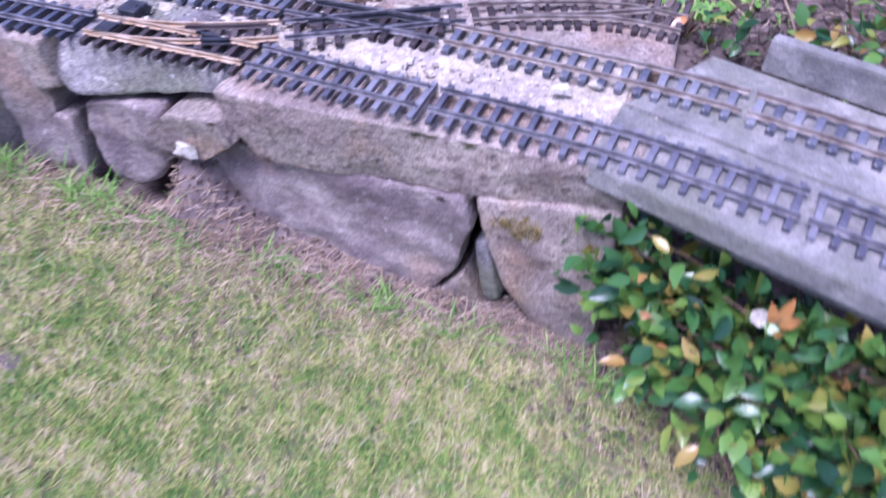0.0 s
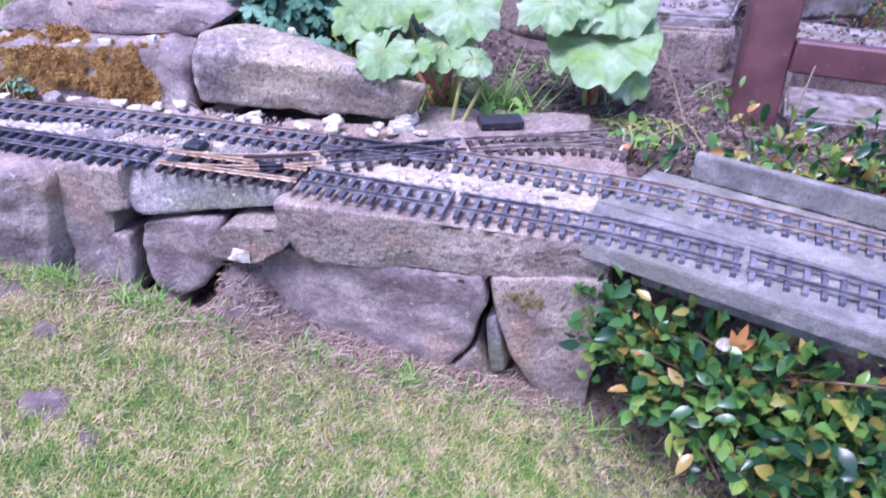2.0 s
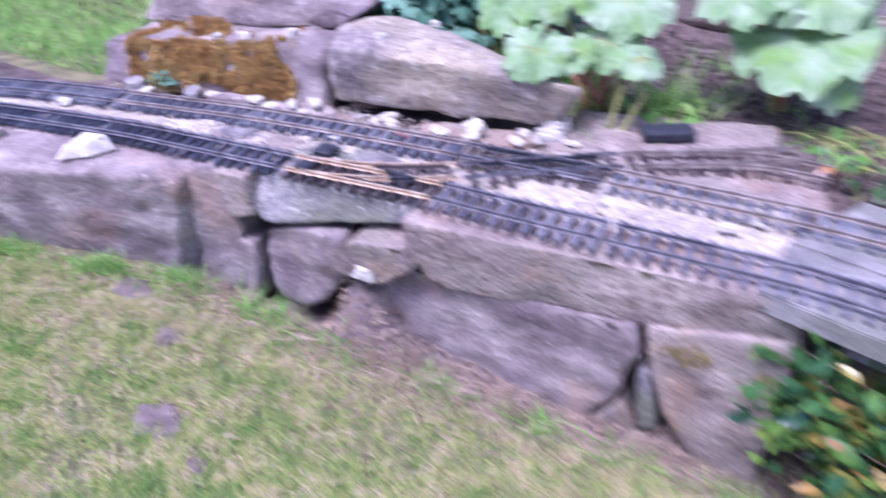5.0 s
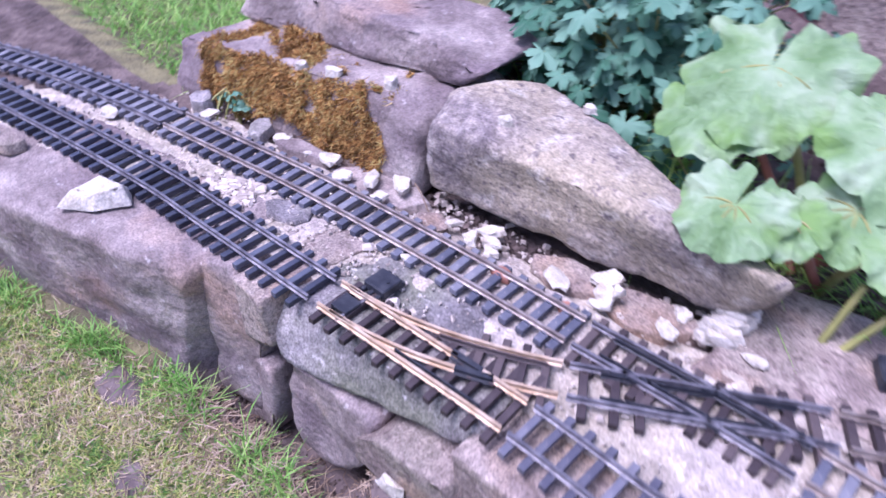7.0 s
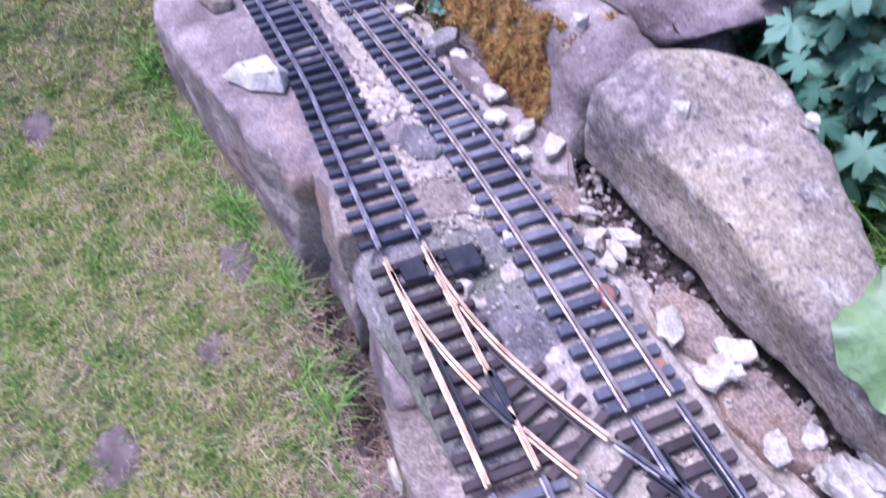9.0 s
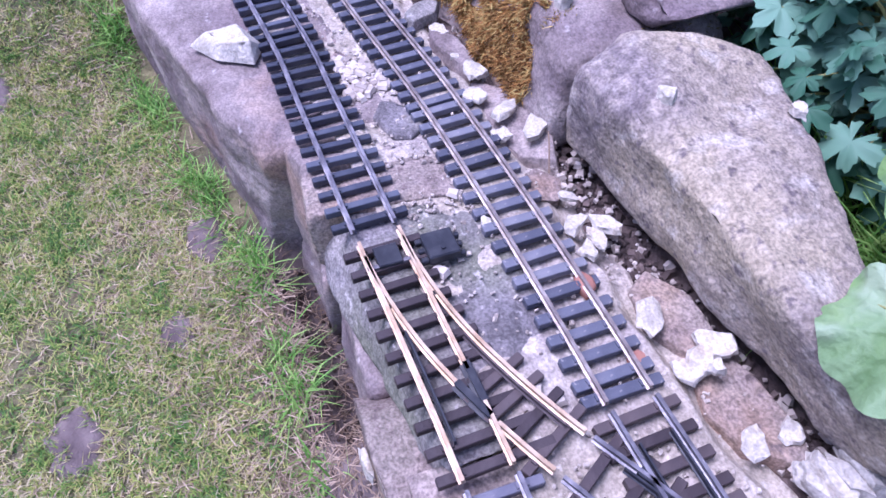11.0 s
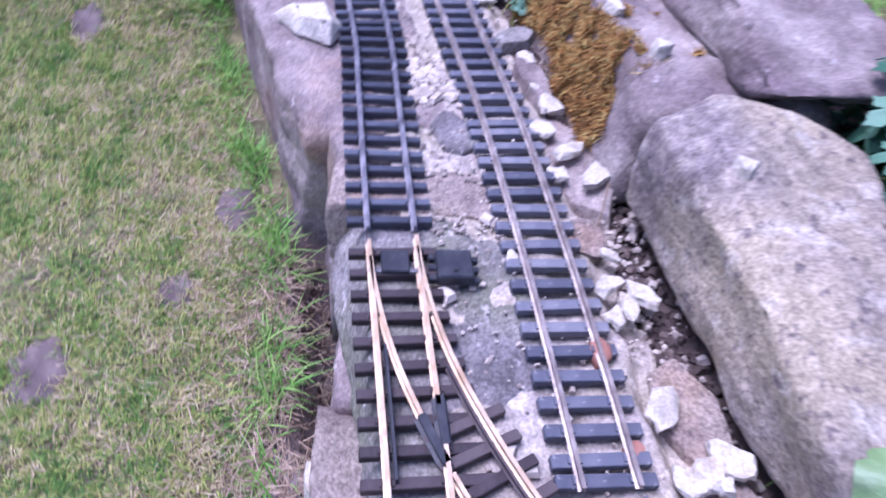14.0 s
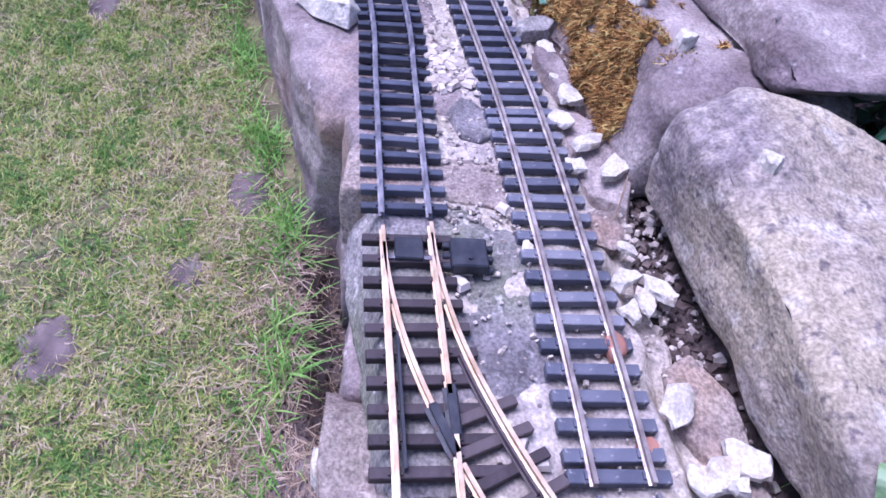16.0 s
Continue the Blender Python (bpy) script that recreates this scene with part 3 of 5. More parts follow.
def track(line, label, sleeper_mat, rail_mat, pitch=0.0235, length=0.081, width=0.0084, seed=1, group="track sections"):
    ob = empty("railway_track", (0, 0, 0))
    tagged(ob, label, "railway track", group)
    rail(line, -HALF, rail_mat, ob)
    rail(line, HALF, rail_mat, ob)
    sleepers(line, pitch, length, width, sleeper_mat, ob, seed=seed)
    return ob


track(clip_x(LINE_A, -2.3, -1.62), "dark plastic-sleepered model railway track on bare earth", M_SLEEPER, M_RAIL, seed=2)
track(clip_x(LINE_A, -1.62, -0.812), "dark plastic-sleepered model railway track on the stone wall", M_SLEEPER, M_RAIL, seed=3)
track(clip_x(LINE_A, -0.543, -0.285), "dark model railway track on the capping slab", M_SLEEPER_R, M_RAIL, seed=4)
track(clip_x(LINE_A, -0.284, 0.169), "dark model railway track running onto a timber deck", M_SLEEPER_R, M_RAIL, seed=5)
track(clip_x(LINE_A, 0.170, 0.9), "dark model railway track on a timber deck", M_SLEEPER_R, M_RAIL, seed=6)
track(clip_x(LINE_B, -2.2, -1.3), "dusty model railway track along the rear of the bed", M_SLEEPER_D, M_RAIL, width=0.0108, length=0.078, seed=7)
track(clip_x(LINE_B, -1.297, -0.575), "dusty blue-grey model railway track beside the boulders", M_SLEEPER_D, M_RAIL_B, width=0.0108, length=0.078, seed=8)
track(clip_x(LINE_B, -0.325, 0.08), "dusty model railway track leaving the crossing", M_SLEEPER_D, M_RUST, width=0.0105, length=0.074, seed=9)
track(clip_x(LINE_B, 0.083, 0.95), "dusty model railway track on a timber deck", M_SLEEPER_D, M_RUST, width=0.0105, length=0.074, seed=10)


def sub(line, s0, s1):
    n = len(line) - 1
    return line[int(s0 * n):int(s1 * n) + 1]


def points_front():
    ob = tagged(empty("railway_points"), "brass-railed points with brown sleepers and a black switch box", "railway points")
    a = clip_x(LINE_A, -0.811, -0.548)
    c = clip_x(LINE_C, -0.811, -0.545)
    rail(a, -HALF, M_BRASS, ob, "stock_rail", label="bright brass rail")
    rail(clip_x(LINE_A, -0.80, -0.636), HALF - 0.001, M_BRASS, ob, "switch_rail", label="bright brass switch rail")
    rail(clip_x(LINE_A, -0.612, -0.548), HALF, M_BRASS, ob, "closure_rail", label="bright brass rail")
    rail(c, HALF, M_BRASS, ob, "curved_stock_rail", label="bright brass curved rail")
    rail(clip_x(LINE_C, -0.79, -0.632), -HALF, M_BRASS, ob, "curved_switch_rail", label="bright brass curved rail")
    rail(clip_x(LINE_C, -0.60, -0.545), -HALF, M_BRASS, ob, "curved_closure_rail", label="bright brass rail")
    rail(clip_x(LINE_A, -0.645, -0.604), HALF, M_BLACK, ob, "frog", label="black plastic frog", wide=1.9)
    rail(clip_x(LINE_C, -0.642, -0.596), -HALF, M_BLACK, ob, "frog", label="black plastic frog", wide=1.9)
    rail(clip_x(LINE_A, -0.70, -0.575), -HALF + 0.0065, M_BLACK, ob, "check_rail", RAIL_Z - 0.0006, "dark plastic check rail / inner flange shade strip", 0.55)
    # brown strip added for the dark inner flange and shadow of the curved rail
    rail(clip_x(LINE_C, -0.67, -0.56), HALF - 0.0065, M_SLEEPER_B, ob, "check_rail", RAIL_Z - 0.0006, "dark plastic check rail / inner flange shade strip", 0.55)
    sleepers(a, 0.0233, 0.08, 0.0088, M_SLEEPER_B, ob, left=lambda t: 0.040 + 0.034 * max(0, t - 0.25), right=lambda t: 0.040, seed=11)
    sleepers(clip_x(LINE_C, -0.645, -0.548), 0.0235, 0.08, 0.0088, M_SLEEPER_B, ob, left=lambda t: 0.042, right=lambda t: 0.008 + 0.034 * t, seed=12, start=0.012)
    # switch machine
    bm = bmesh.new()
    box(bm, (0.033, 0.032, 0.013), pose(-0.778, 0.9525, RAIL_Z - 0.004, 0, 0, 4), 0.0015)
    bmesh.ops.create_cone(bm, cap_ends=True, segments=10, radius1=0.002, radius2=0.002, depth=0.002, matrix=pose(-0.770, 0.953, RAIL_Z + 0.003))
    part("switch_box", bm, M_BLACK, ob, "black plastic switch box")
    for dx in (-0.012, 0.0, 0.012):
        for yy, ln in ((0.971, 0.008), (0.9335, 0.008)):
            bm = bmesh.new()
            box(bm, (0.006, ln, 0.007), pose(-0.778 + dx, yy, RAIL_Z - 0.008, 0, 0, 4), 0.001)
            part("lug", bm, M_BLACK, ob)
    bm = bmesh.new()
    box(bm, (0.025, 0.025, 0.007), pose(-0.781, 0.900, RAIL_Z - 0.006, 0, 0, 4), 0.001)
    part("drive_cover", bm, M_BLACK, ob, "black plastic drive cover")
    bm = bmesh.new()
    box(bm, (0.004, 0.046, 0.003), pose(-0.771, 0.9, RAIL_Z - 0.006, 0, 0, 4))
    part("tie_bar", bm, M_RAIL, ob, "metal tie bar")


points_front()


def crossing():
    ob = tagged(empty("diamond_crossing"), "dark diamond crossing where two tracks meet", "railway crossing")
    b = clip_x(LINE_B, -0.572, -0.328)
    c = clip_x(LINE_C, -0.543, -0.325)
    for ln in (b, c):
        rail(ln, -HALF, M_RAIL, ob)
        rail(ln, HALF, M_RAIL, ob)
        for off in (-HALF + 0.0062, HALF - 0.0062):
            rail(ln[4:-4], off, M_BLACK, ob, "check_rail", RAIL_Z - 0.0006, "dark plastic check rail / inner flange shade strip", 0.55)
    sleepers(b, 0.0215, 0.082, 0.0095, M_SLEEPER_B, ob, seed=13)
    sleepers(sub(c, 0.04, 0.36), 0.027, 0.082, 0.0092, M_SLEEPER_B, ob, seed=14)
    sleepers(sub(c, 0.72, 1.0), 0.0215, 0.082, 0.0092, M_SLEEPER_B, ob, seed=15)
    # frog blocks at the four crossings of rails
    u, v = Vector((1, 0.07, 0)).normalized(), Vector((0.84, 0.54, 0)).normalized()
    for i in (-1, 1):
        for j in (-1, 1):
            best = min(((pb + nb * HALF * i, (pb + nb * HALF * i - (pc + nc * HALF * j)).length) for pb, nb in zip(b, normals_of(b)) for pc, nc in zip(c, normals_of(c))), key=lambda q: q[1])[0]
            bm = bmesh.new()
            for w in (u, v):
                box(bm, (0.03, 0.006, 0.0062), pose(best.x, best.y, RAIL_Z - 0.0038, 0, 0, math.degrees(math.atan2(w.y, w.x))), 0.0006)
            part("frog", bm, M_BLACK, ob, "black plastic frog")


crossing()


def points_rear():
    ob = tagged(empty("railway_points"), "tarnished brass points on brown sleepers behind the crossing", "railway points")
    c = clip_x(LINE_C, -0.322, -0.06)
    d = clip_x(LINE_D, -0.322, -0.02)
    rail(c, HALF, M_RUST, ob, "stock_rail", label="tarnished brass rail")
    rail(d, -HALF, M_RUST, ob, "curved_stock_rail", label="tarnished brass rail")
    rail(clip_x(LINE_C, -0.29, -0.06), -HALF + 0.002, M_RUST, ob, "switch_rail", label="tarnished brass rail")
    rail(clip_x(LINE_D, -0.29, -0.02), HALF - 0.002, M_RUST, ob, "curved_switch_rail", label="tarnished brass rail")
    sleepers(d, 0.021, 0.08, 0.009, M_SLEEPER_B, ob, left=lambda t: 0.040 + 0.045 * max(0, t - 0.3), right=lambda t: 0.040, seed=16)


points_rear()
bm = bmesh.new()
box(bm, (0.088, 0.042, 0.016), pose(-0.285, 1.265, 0.443, 0, 0, 28), 0.002)
tagged(part("switch_box", bm, M_BLACK), "loose black plastic switch box on a flat stone", "switch box")


# ---- loose stones and rubble ----
def shard(bm, at, size, seed, turn=0.0):
    """An angular flake: the hull of uneven points on two faces, with small chipped edges."""
    rnd = random.Random(seed)
    m = pose(*at, rnd.uniform(-9, 9), rnd.uniform(-9, 9), turn)
    tmp = bmesh.new()
    k = rnd.randint(6, 8)
    for i in range(k):
        a = 2 * math.pi * (i + rnd.uniform(-0.3, 0.3)) / k
        q = rnd.uniform(0.3, 0.58)
        top, low = rnd.uniform(0.7, 0.98), rnd.uniform(0.85, 1.08)
        tmp.verts.new((math.cos(a) * q * low * size[0], math.sin(a) * q * low * size[1], -0.45 * size[2]))
        tmp.verts.new((math.cos(a) * q * top * size[0], math.sin(a) * q * top * size[1], rnd.uniform(0.1, 0.4) * size[2]))
    bmesh.ops.convex_hull(tmp, input=tmp.verts)
    bmesh.ops.triangulate(tmp, faces=tmp.faces)
    bmesh.ops.subdivide_edges(tmp, edges=[e for e in tmp.edges if e.calc_length() > 0.2 * size[0]], cuts=2)
    bmesh.ops.triangulate(tmp, faces=tmp.faces)
    off = Vector((seed * 1.7, seed * 0.9, 0))
    for v in tmp.verts:
        v.co = m @ (v.co * (1 + 0.26 * noise.noise(v.co * (3.2 / size[0]) + off) + 0.12 * noise.noise(v.co * (9 / size[0]) + off)))
    me = bpy.data.meshes.new("shard")
    tmp.to_mesh(me)
    tmp.free()
    bm.from_mesh(me)
    bpy.data.meshes.remove(me)


def white_stone(at, size, turn, seed, label="broken piece of white limestone on the trackbed"):
    bm = bmesh.new()
    shard(bm, at, size, seed, turn)
    tagged(part("white_stone", bm, M_WHITE), label, "stone", "white limestone pieces")


for i, (x, y, z, a, b, c, tn) in enumerate([
        (-1.048, 1.078, 0.442, 0.045, 0.035, 0.026, 10), (-0.995, 1.062, 0.442, 0.045, 0.036, 0.024, 60), (-0.958, 1.085, 0.445, 0.062, 0.030, 0.026, -32),
        (-0.919, 1.108, 0.446, 0.062, 0.034, 0.026, -50), (-0.924, 1.070, 0.440, 0.034, 0.026, 0.02, 20), (-1.079, 1.064, 0.440, 0.024, 0.02, 0.016, 0),
        (-1.144, 1.060, 0.440, 0.035, 0.026, 0.022, 40), (-0.775, 1.098, 0.440, 0.05, 0.022, 0.02, -60), (-0.765, 1.125, 0.441, 0.042, 0.033, 0.024, 30),
        (-0.740, 1.098, 0.438, 0.03, 0.024, 0.02, 0), (-0.814, 1.107, 0.438, 0.028, 0.018, 0.014, 20), (-0.652, 1.120, 0.440, 0.055, 0.036, 0.022, -20),
        (-0.606, 1.157, 0.442, 0.05, 0.034, 0.026, 45), (-0.594, 1.138, 0.441, 0.05, 0.03, 0.026, -65), (-0.588, 1.119, 0.439, 0.032, 0.026, 0.02, 10),
        (-0.514, 1.141, 0.438, 0.05, 0.03, 0.016, -30), (-0.514, 1.179, 0.438, 0.03, 0.026, 0.016, 0),
        (-0.139, 1.02, 0.444, 0.034, 0.026, 0.026, 0), (-0.580, 1.146, 0.448, 0.022, 0.018, 0.034, 0), (-0.750, 1.112, 0.44, 0.036, 0.022, 0.018, 10),
        (-0.102, 1.052, 0.440, 0.024, 0.016, 0.016, 0), (-1.387, 0.899, 0.445, 0.04, 0.034, 0.026, 0), (-1.284, 1.018, 0.441, 0.045, 0.034, 0.02, 30),
        (-0.798, 1.008, 0.441, 0.024, 0.016, 0.014, 0), (-0.42, 1.17, 0.440, 0.034, 0.02, 0.018, 10), (-0.36, 0.985, 0.438, 0.03, 0.02, 0.014, 40)]):
    white_stone((x, y, z - 0.003), (a * 0.95, b * 0.98, c * 0.36), tn, 40 + i)
rough_hull("white_stone", [pose(-1.178, 0.782, 0.436, 0, 0, 62) @ Vector(p) for p in ((-0.05, -0.004, -0.006), (-0.03, 0.028, -0.006), (0.02, 0.034, -0.006), (0.046, 0.02, -0.006), (0.05, -0.022, -0.006), (0.0, -0.026, -0.006), (-0.026, 0.008, 0.014), (0.012, 0.022, 0.022), (0.04, -0.006, 0.02), (0.006, -0.014, 0.016))],
           M_WHITE, 90, "large white limestone wedge on a wall stone", "stone", "white limestone pieces", 0.0015, 0.002, cuts=4)
white_stone((-1.001, 1.162, 0.547), (0.03, 0.024, 0.03), 0, 91, "white limestone chip on a mossy stone")
white_stone((-1.097, 1.135, 0.540), (0.034, 0.022, 0.014), 30, 92, "white limestone chip on a mossy stone")
white_stone((-1.157, 1.118, 0.536), (0.024, 0.018, 0.012), 0, 93, "white limestone chip on a mossy stone")
white_stone((-0.80, 1.178, 0.566), (0.026, 0.022, 0.014), 0, 94, "small white limestone chip on a boulder")
white_stone((-0.752, 1.292, 0.562), (0.024, 0.02, 0.014), 0, 95, "small white limestone chip on a boulder")
white_stone((-1.158, 1.275, 0.595), (0.03, 0.02, 0.014), 0, 96, "small white limestone chip on a slab")


def flat_rock(at, size, turn, seed, material, label):
    rnd = random.Random(seed)
    m = pose(*at, rnd.uniform(-6, 6), rnd.uniform(-6, 6), turn)
    points = []
    for i in range(7):
        a = 2 * math.pi * (i + rnd.uniform(-0.3, 0.3)) / 7
        q = rnd.uniform(0.42, 0.58)
        for z, k in ((-0.5, 1.03), (rnd.uniform(0.12, 0.3), rnd.uniform(0.86, 0.98))):
            points.append(m @ Vector((math.cos(a) * q * k * size[0], math.sin(a) * q * k * size[1], z * size[2])))
    rough_hull("flat_stone", points, material, seed, label, "stone", "", 0.0022, 0.003, cuts=4)


flat_rock((-1.188, 1.05, 0.44), (0.075, 0.04, 0.026), -40, 101, M_STONE_G, "grey flat stone beside the rear track")
flat_rock((-1.10, 1.066, 0.434), (0.11, 0.04, 0.03), 15, 102, M_STONE, "dark flat stone beside the rear track")
flat_rock((-0.96, 1.098, 0.422), (0.19, 0.075, 0.04), 12, 103, M_STONE, "dark mauve flat stone wedged beside the mossy block")
flat_rock((-0.838, 1.090, 0.426), (0.062, 0.046, 0.034), 12, 104, M_STONE_W, "pinkish sandstone fragment beside the track")
flat_rock((-0.655, 1.148, 0.418), (0.12, 0.065, 0.036), 18, 105, M_STONE_W, "brown flat stone under the boulder")
flat_rock((-0.545, 1.160, 0.418), (0.15, 0.075, 0.036), 12, 111, M_STONE_W, "brown flat stone in front of the boulder")
flat_rock((-0.70, 1.073, 0.438), (0.03, 0.02, 0.014), 0, 106, M_BRICK, "orange-red brick fragment beside a sleeper")
flat_rock((-0.61, 1.085, 0.437), (0.026, 0.018, 0.013), 0, 107, M_BRICK, "orange-red brick fragment beside a sleeper")
flat_rock((-1.42, 0.745, 0.440), (0.1, 0.05, 0.022), 20, 108, M_STONE_W, "pale flat stone under the front track")
flat_rock((-0.985, 0.965, 0.4305), (0.08, 0.055, 0.014), 10, 109, M_STONE_G, "grey flat stone between the tracks")
flat_rock((-1.33, 1.03, 0.44), (0.05, 0.04, 0.03), 10, 110, M_STONE_G, "small grey stone beside the rear track")


def layered_stone():
    """A white block split into thin beds, each bed a part."""
    ob = tagged(empty("layered_stone", (-0.467, 1.195, 0.437)), "white limestone block split into thin layers beside the crossing", "stone")
    rnd = random.Random(5)
    for k in range(5):
        bm = bmesh.new()
        shard(bm, (rnd.uniform(-0.004, 0.004), -0.024 + 0.012 * k, 0.003 * k), (0.06 - 0.004 * abs(k - 2), 0.02, 0.022), 60 + k, 12)
        part("layer", bm, M_WHITE, ob)


layered_stone()


def scatter_chips(name, n, region, size, seed, material, label, category="gravel", lift=0.0, tip=30, thin=1.0):
    """A scatter of small angular chips as one mesh."""
    rnd = random.Random(seed)
    verts, faces = [], []
    cube = [(-1, -1, -1), (1, -1, -1), (1, 1, -1), (-1, 1, -1), (-0.7, -0.7, 1), (0.75, -0.6, 0.9), (0.6, 0.75, 1), (-0.7, 0.6, 0.8)]
    quads = [(0, 3, 2, 1), (4, 5, 6, 7), (0, 1, 5, 4), (1, 2, 6, 5), (2, 3, 7, 6), (3, 0, 4, 7)]
    made = 0
    while made < n:
        x, y, z, k = region(rnd)
        if k < rnd.random():
            continue
        s = size * rnd.uniform(0.35, 1.0) ** 1.6
        m = pose(x, y, z + s * 0.25 + lift, rnd.uniform(-tip, tip), rnd.uniform(-tip, tip), rnd.uniform(0, 360))
        b = len(verts)
        sx, sy, sz = s * rnd.uniform(0.6, 1), s * rnd.uniform(0.4, 0.9), s * rnd.uniform(0.25, 0.6) * thin
        for c in cube:
            verts.append(m @ Vector((c[0] * sx * rnd.uniform(0.7, 1.1), c[1] * sy * rnd.uniform(0.7, 1.1), c[2] * sz)))
        faces += [tuple(b + i for i in q) for q in quads]
        made += 1
    tagged(from_lists(name, verts, faces, material), label, category, kind="stuff")


LA = [(p.x, p.y) for p in LINE_A]
LB = [(p.x, p.y) for p in LINE_B]


def between(rnd):
    x = rnd.uniform(-1.5, -0.1)
    a, b = lerp_tab(LA, x) + 0.038, lerp_tab(LB, x) - 0.03
    y = rnd.uniform(a, b)
    k = 0.35 + 0.65 * smoothstep(0.0, 0.3, noise.noise(Vector((x * 7, y * 7, 4))))
    k *= 1.0 if -1.05 < x < -0.83 else 0.3
    return x, y, BED_Z, k


def behind(rnd):
    x = rnd.uniform(-1.4, -0.2)
    b = lerp_tab(LB, x)
    y = rnd.uniform(b - 0.035, b + 0.11)
    return x, y, BED_Z - (0.008 if y > b + 0.06 else 0.0), 0.3 + 0.7 * smoothstep(0.0, 0.3, noise.noise(Vector((x * 9, y * 9, 8))))


def flaked(rnd):
    x = rnd.uniform(-1.3, -0.2)
    a, b = lerp_tab(LA, x) + 0.042, lerp_tab(LB, x) - 0.036
    y = rnd.uniform(a, b)
    k = 1.0 if -1.12 < x < -0.84 else 0.06
    return x, y, BED_Z + 0.001, k * smoothstep(-0.1, 0.2, noise.noise(Vector((x * 8, y * 8, 4))))


scatter_chips("gravel", 650, between, 0.0036, 5, M_CHIP, "pale limestone crumbs between the tracks")
scatter_chips("stone_flakes", 210, flaked, 0.0105, 7, M_CHIP, "flat pale limestone flakes pressed into the mortar", tip=8, thin=0.55)
scatter_chips("gravel", 700, behind, 0.004, 6, M_CHIP, "pale limestone crumbs beside the rear track")


# ---- moss ----
def tufts(name, n, place, length, seed, material, label, category="moss", width=0.0007):
    """Short strands: place(rnd) gives a root and a direction."""
    rnd = random.Random(seed)
    verts, faces = [], []
    for _ in range(n):
        r = place(rnd)
        if r is None:
            continue
        p, d = r
        d = (d + Vector((rnd.gauss(0, 0.95), rnd.gauss(0, 0.8), rnd.gauss(0, 0.85)))).normalized()
        s = d.cross(Vector((rnd.gauss(0, 1), rnd.gauss(0, 1), rnd.gauss(0, 1)))).normalized() * width
        L = length * rnd.uniform(0.5, 1.2)
        q = p + d * L * 0.6 + Vector((0, 0, -0.1 * L))
        e = p + d * L + Vector((rnd.gauss(0, 0.2) * L, rnd.gauss(0, 0.2) * L, -0.3 * L))
        b = len(verts)
        verts += [p - s, p + s, q + s * 0.8, q - s * 0.8, e]
        faces += [(b, b + 1, b + 2, b + 3), (b + 3, b + 2, b + 4)]
    tagged(from_lists(name, verts, faces, material), label, category, kind="stuff")


def surface_picker(ob, keep, lumpy=0.0):
    """Random places on a mesh with their normals, where keep(place, normal) holds."""
    polys = [([ob.data.vertices[i].co.copy() for i in f.vertices[:3]], Vector(f.normal), f.area) for f in ob.data.polygons]
    polys = [q for q in polys if keep((q[0][0] + q[0][1] + q[0][2]) / 3, q[1])]
    w = np.cumsum([q[2] for q in polys])

    def place(rnd):
        tri, n, a = polys[int(np.searchsorted(w, rnd.random() * w[-1]))]
        u, v = rnd.random(), rnd.random()
        if u + v > 1:
            u, v = 1 - u, 1 - v
        p = tri[0] + (tri[1] - tri[0]) * u + (tri[2] - tri[0]) * v
        swell = max(0.0, noise.noise(p * 45) + 0.2) * lumpy * rnd.random()
        return p + n * (swell - 0.002), n
    return place


mossy = [o for o in scene.objects if o.name.startswith("border_stone") and "rusty moss" in o["label"]][0]
mossed = [o for o in scene.objects if o.name.startswith("wall_stone") and "patch of moss" in o["label"]][0]


def moss_here(p, n):
    k = noise.noise(p * 9 + Vector((3, 1, 0))) * 0.5
    front = -1.40 + 0.1 * k < p.x < -0.955 + 0.09 * k and n.y < 0.3 and p.z > 0.43 + 0.05 * k
    ragged = noise.noise(p * 26) > -0.3 and noise.noise(p * 11 + Vector((7, 0, 2))) > -0.6 + 1.1 * smoothstep(-1.02, -0.95, p.x)
    return front and ragged and (n.y < -0.35 or (k > 0.08 and p.x < -1.0))


tufts("moss", 40000, surface_picker(mossy, moss_here, 0.022), 0.012, 7, M_MOSS, "thick rusty-brown moss on a sandstone block")
tufts("moss", 1500, surface_picker(mossy, lambda p, n: n.z > 0.6 and noise.noise(p * 22) > 0.25), 0.008, 8, M_MOSS_Y, "yellow-green moss tufts on a stone top")
tufts("moss", 700, surface_picker(mossed, lambda p, n: n.y < -0.5 and (Vector((p.x + 0.137, 0, (p.z - 0.302) * 1.6))).length < 0.03 + 0.02 * noise.noise(p * 60)), 0.008, 9, M_MOSS_Y, "brown and green moss patch on a wall stone")


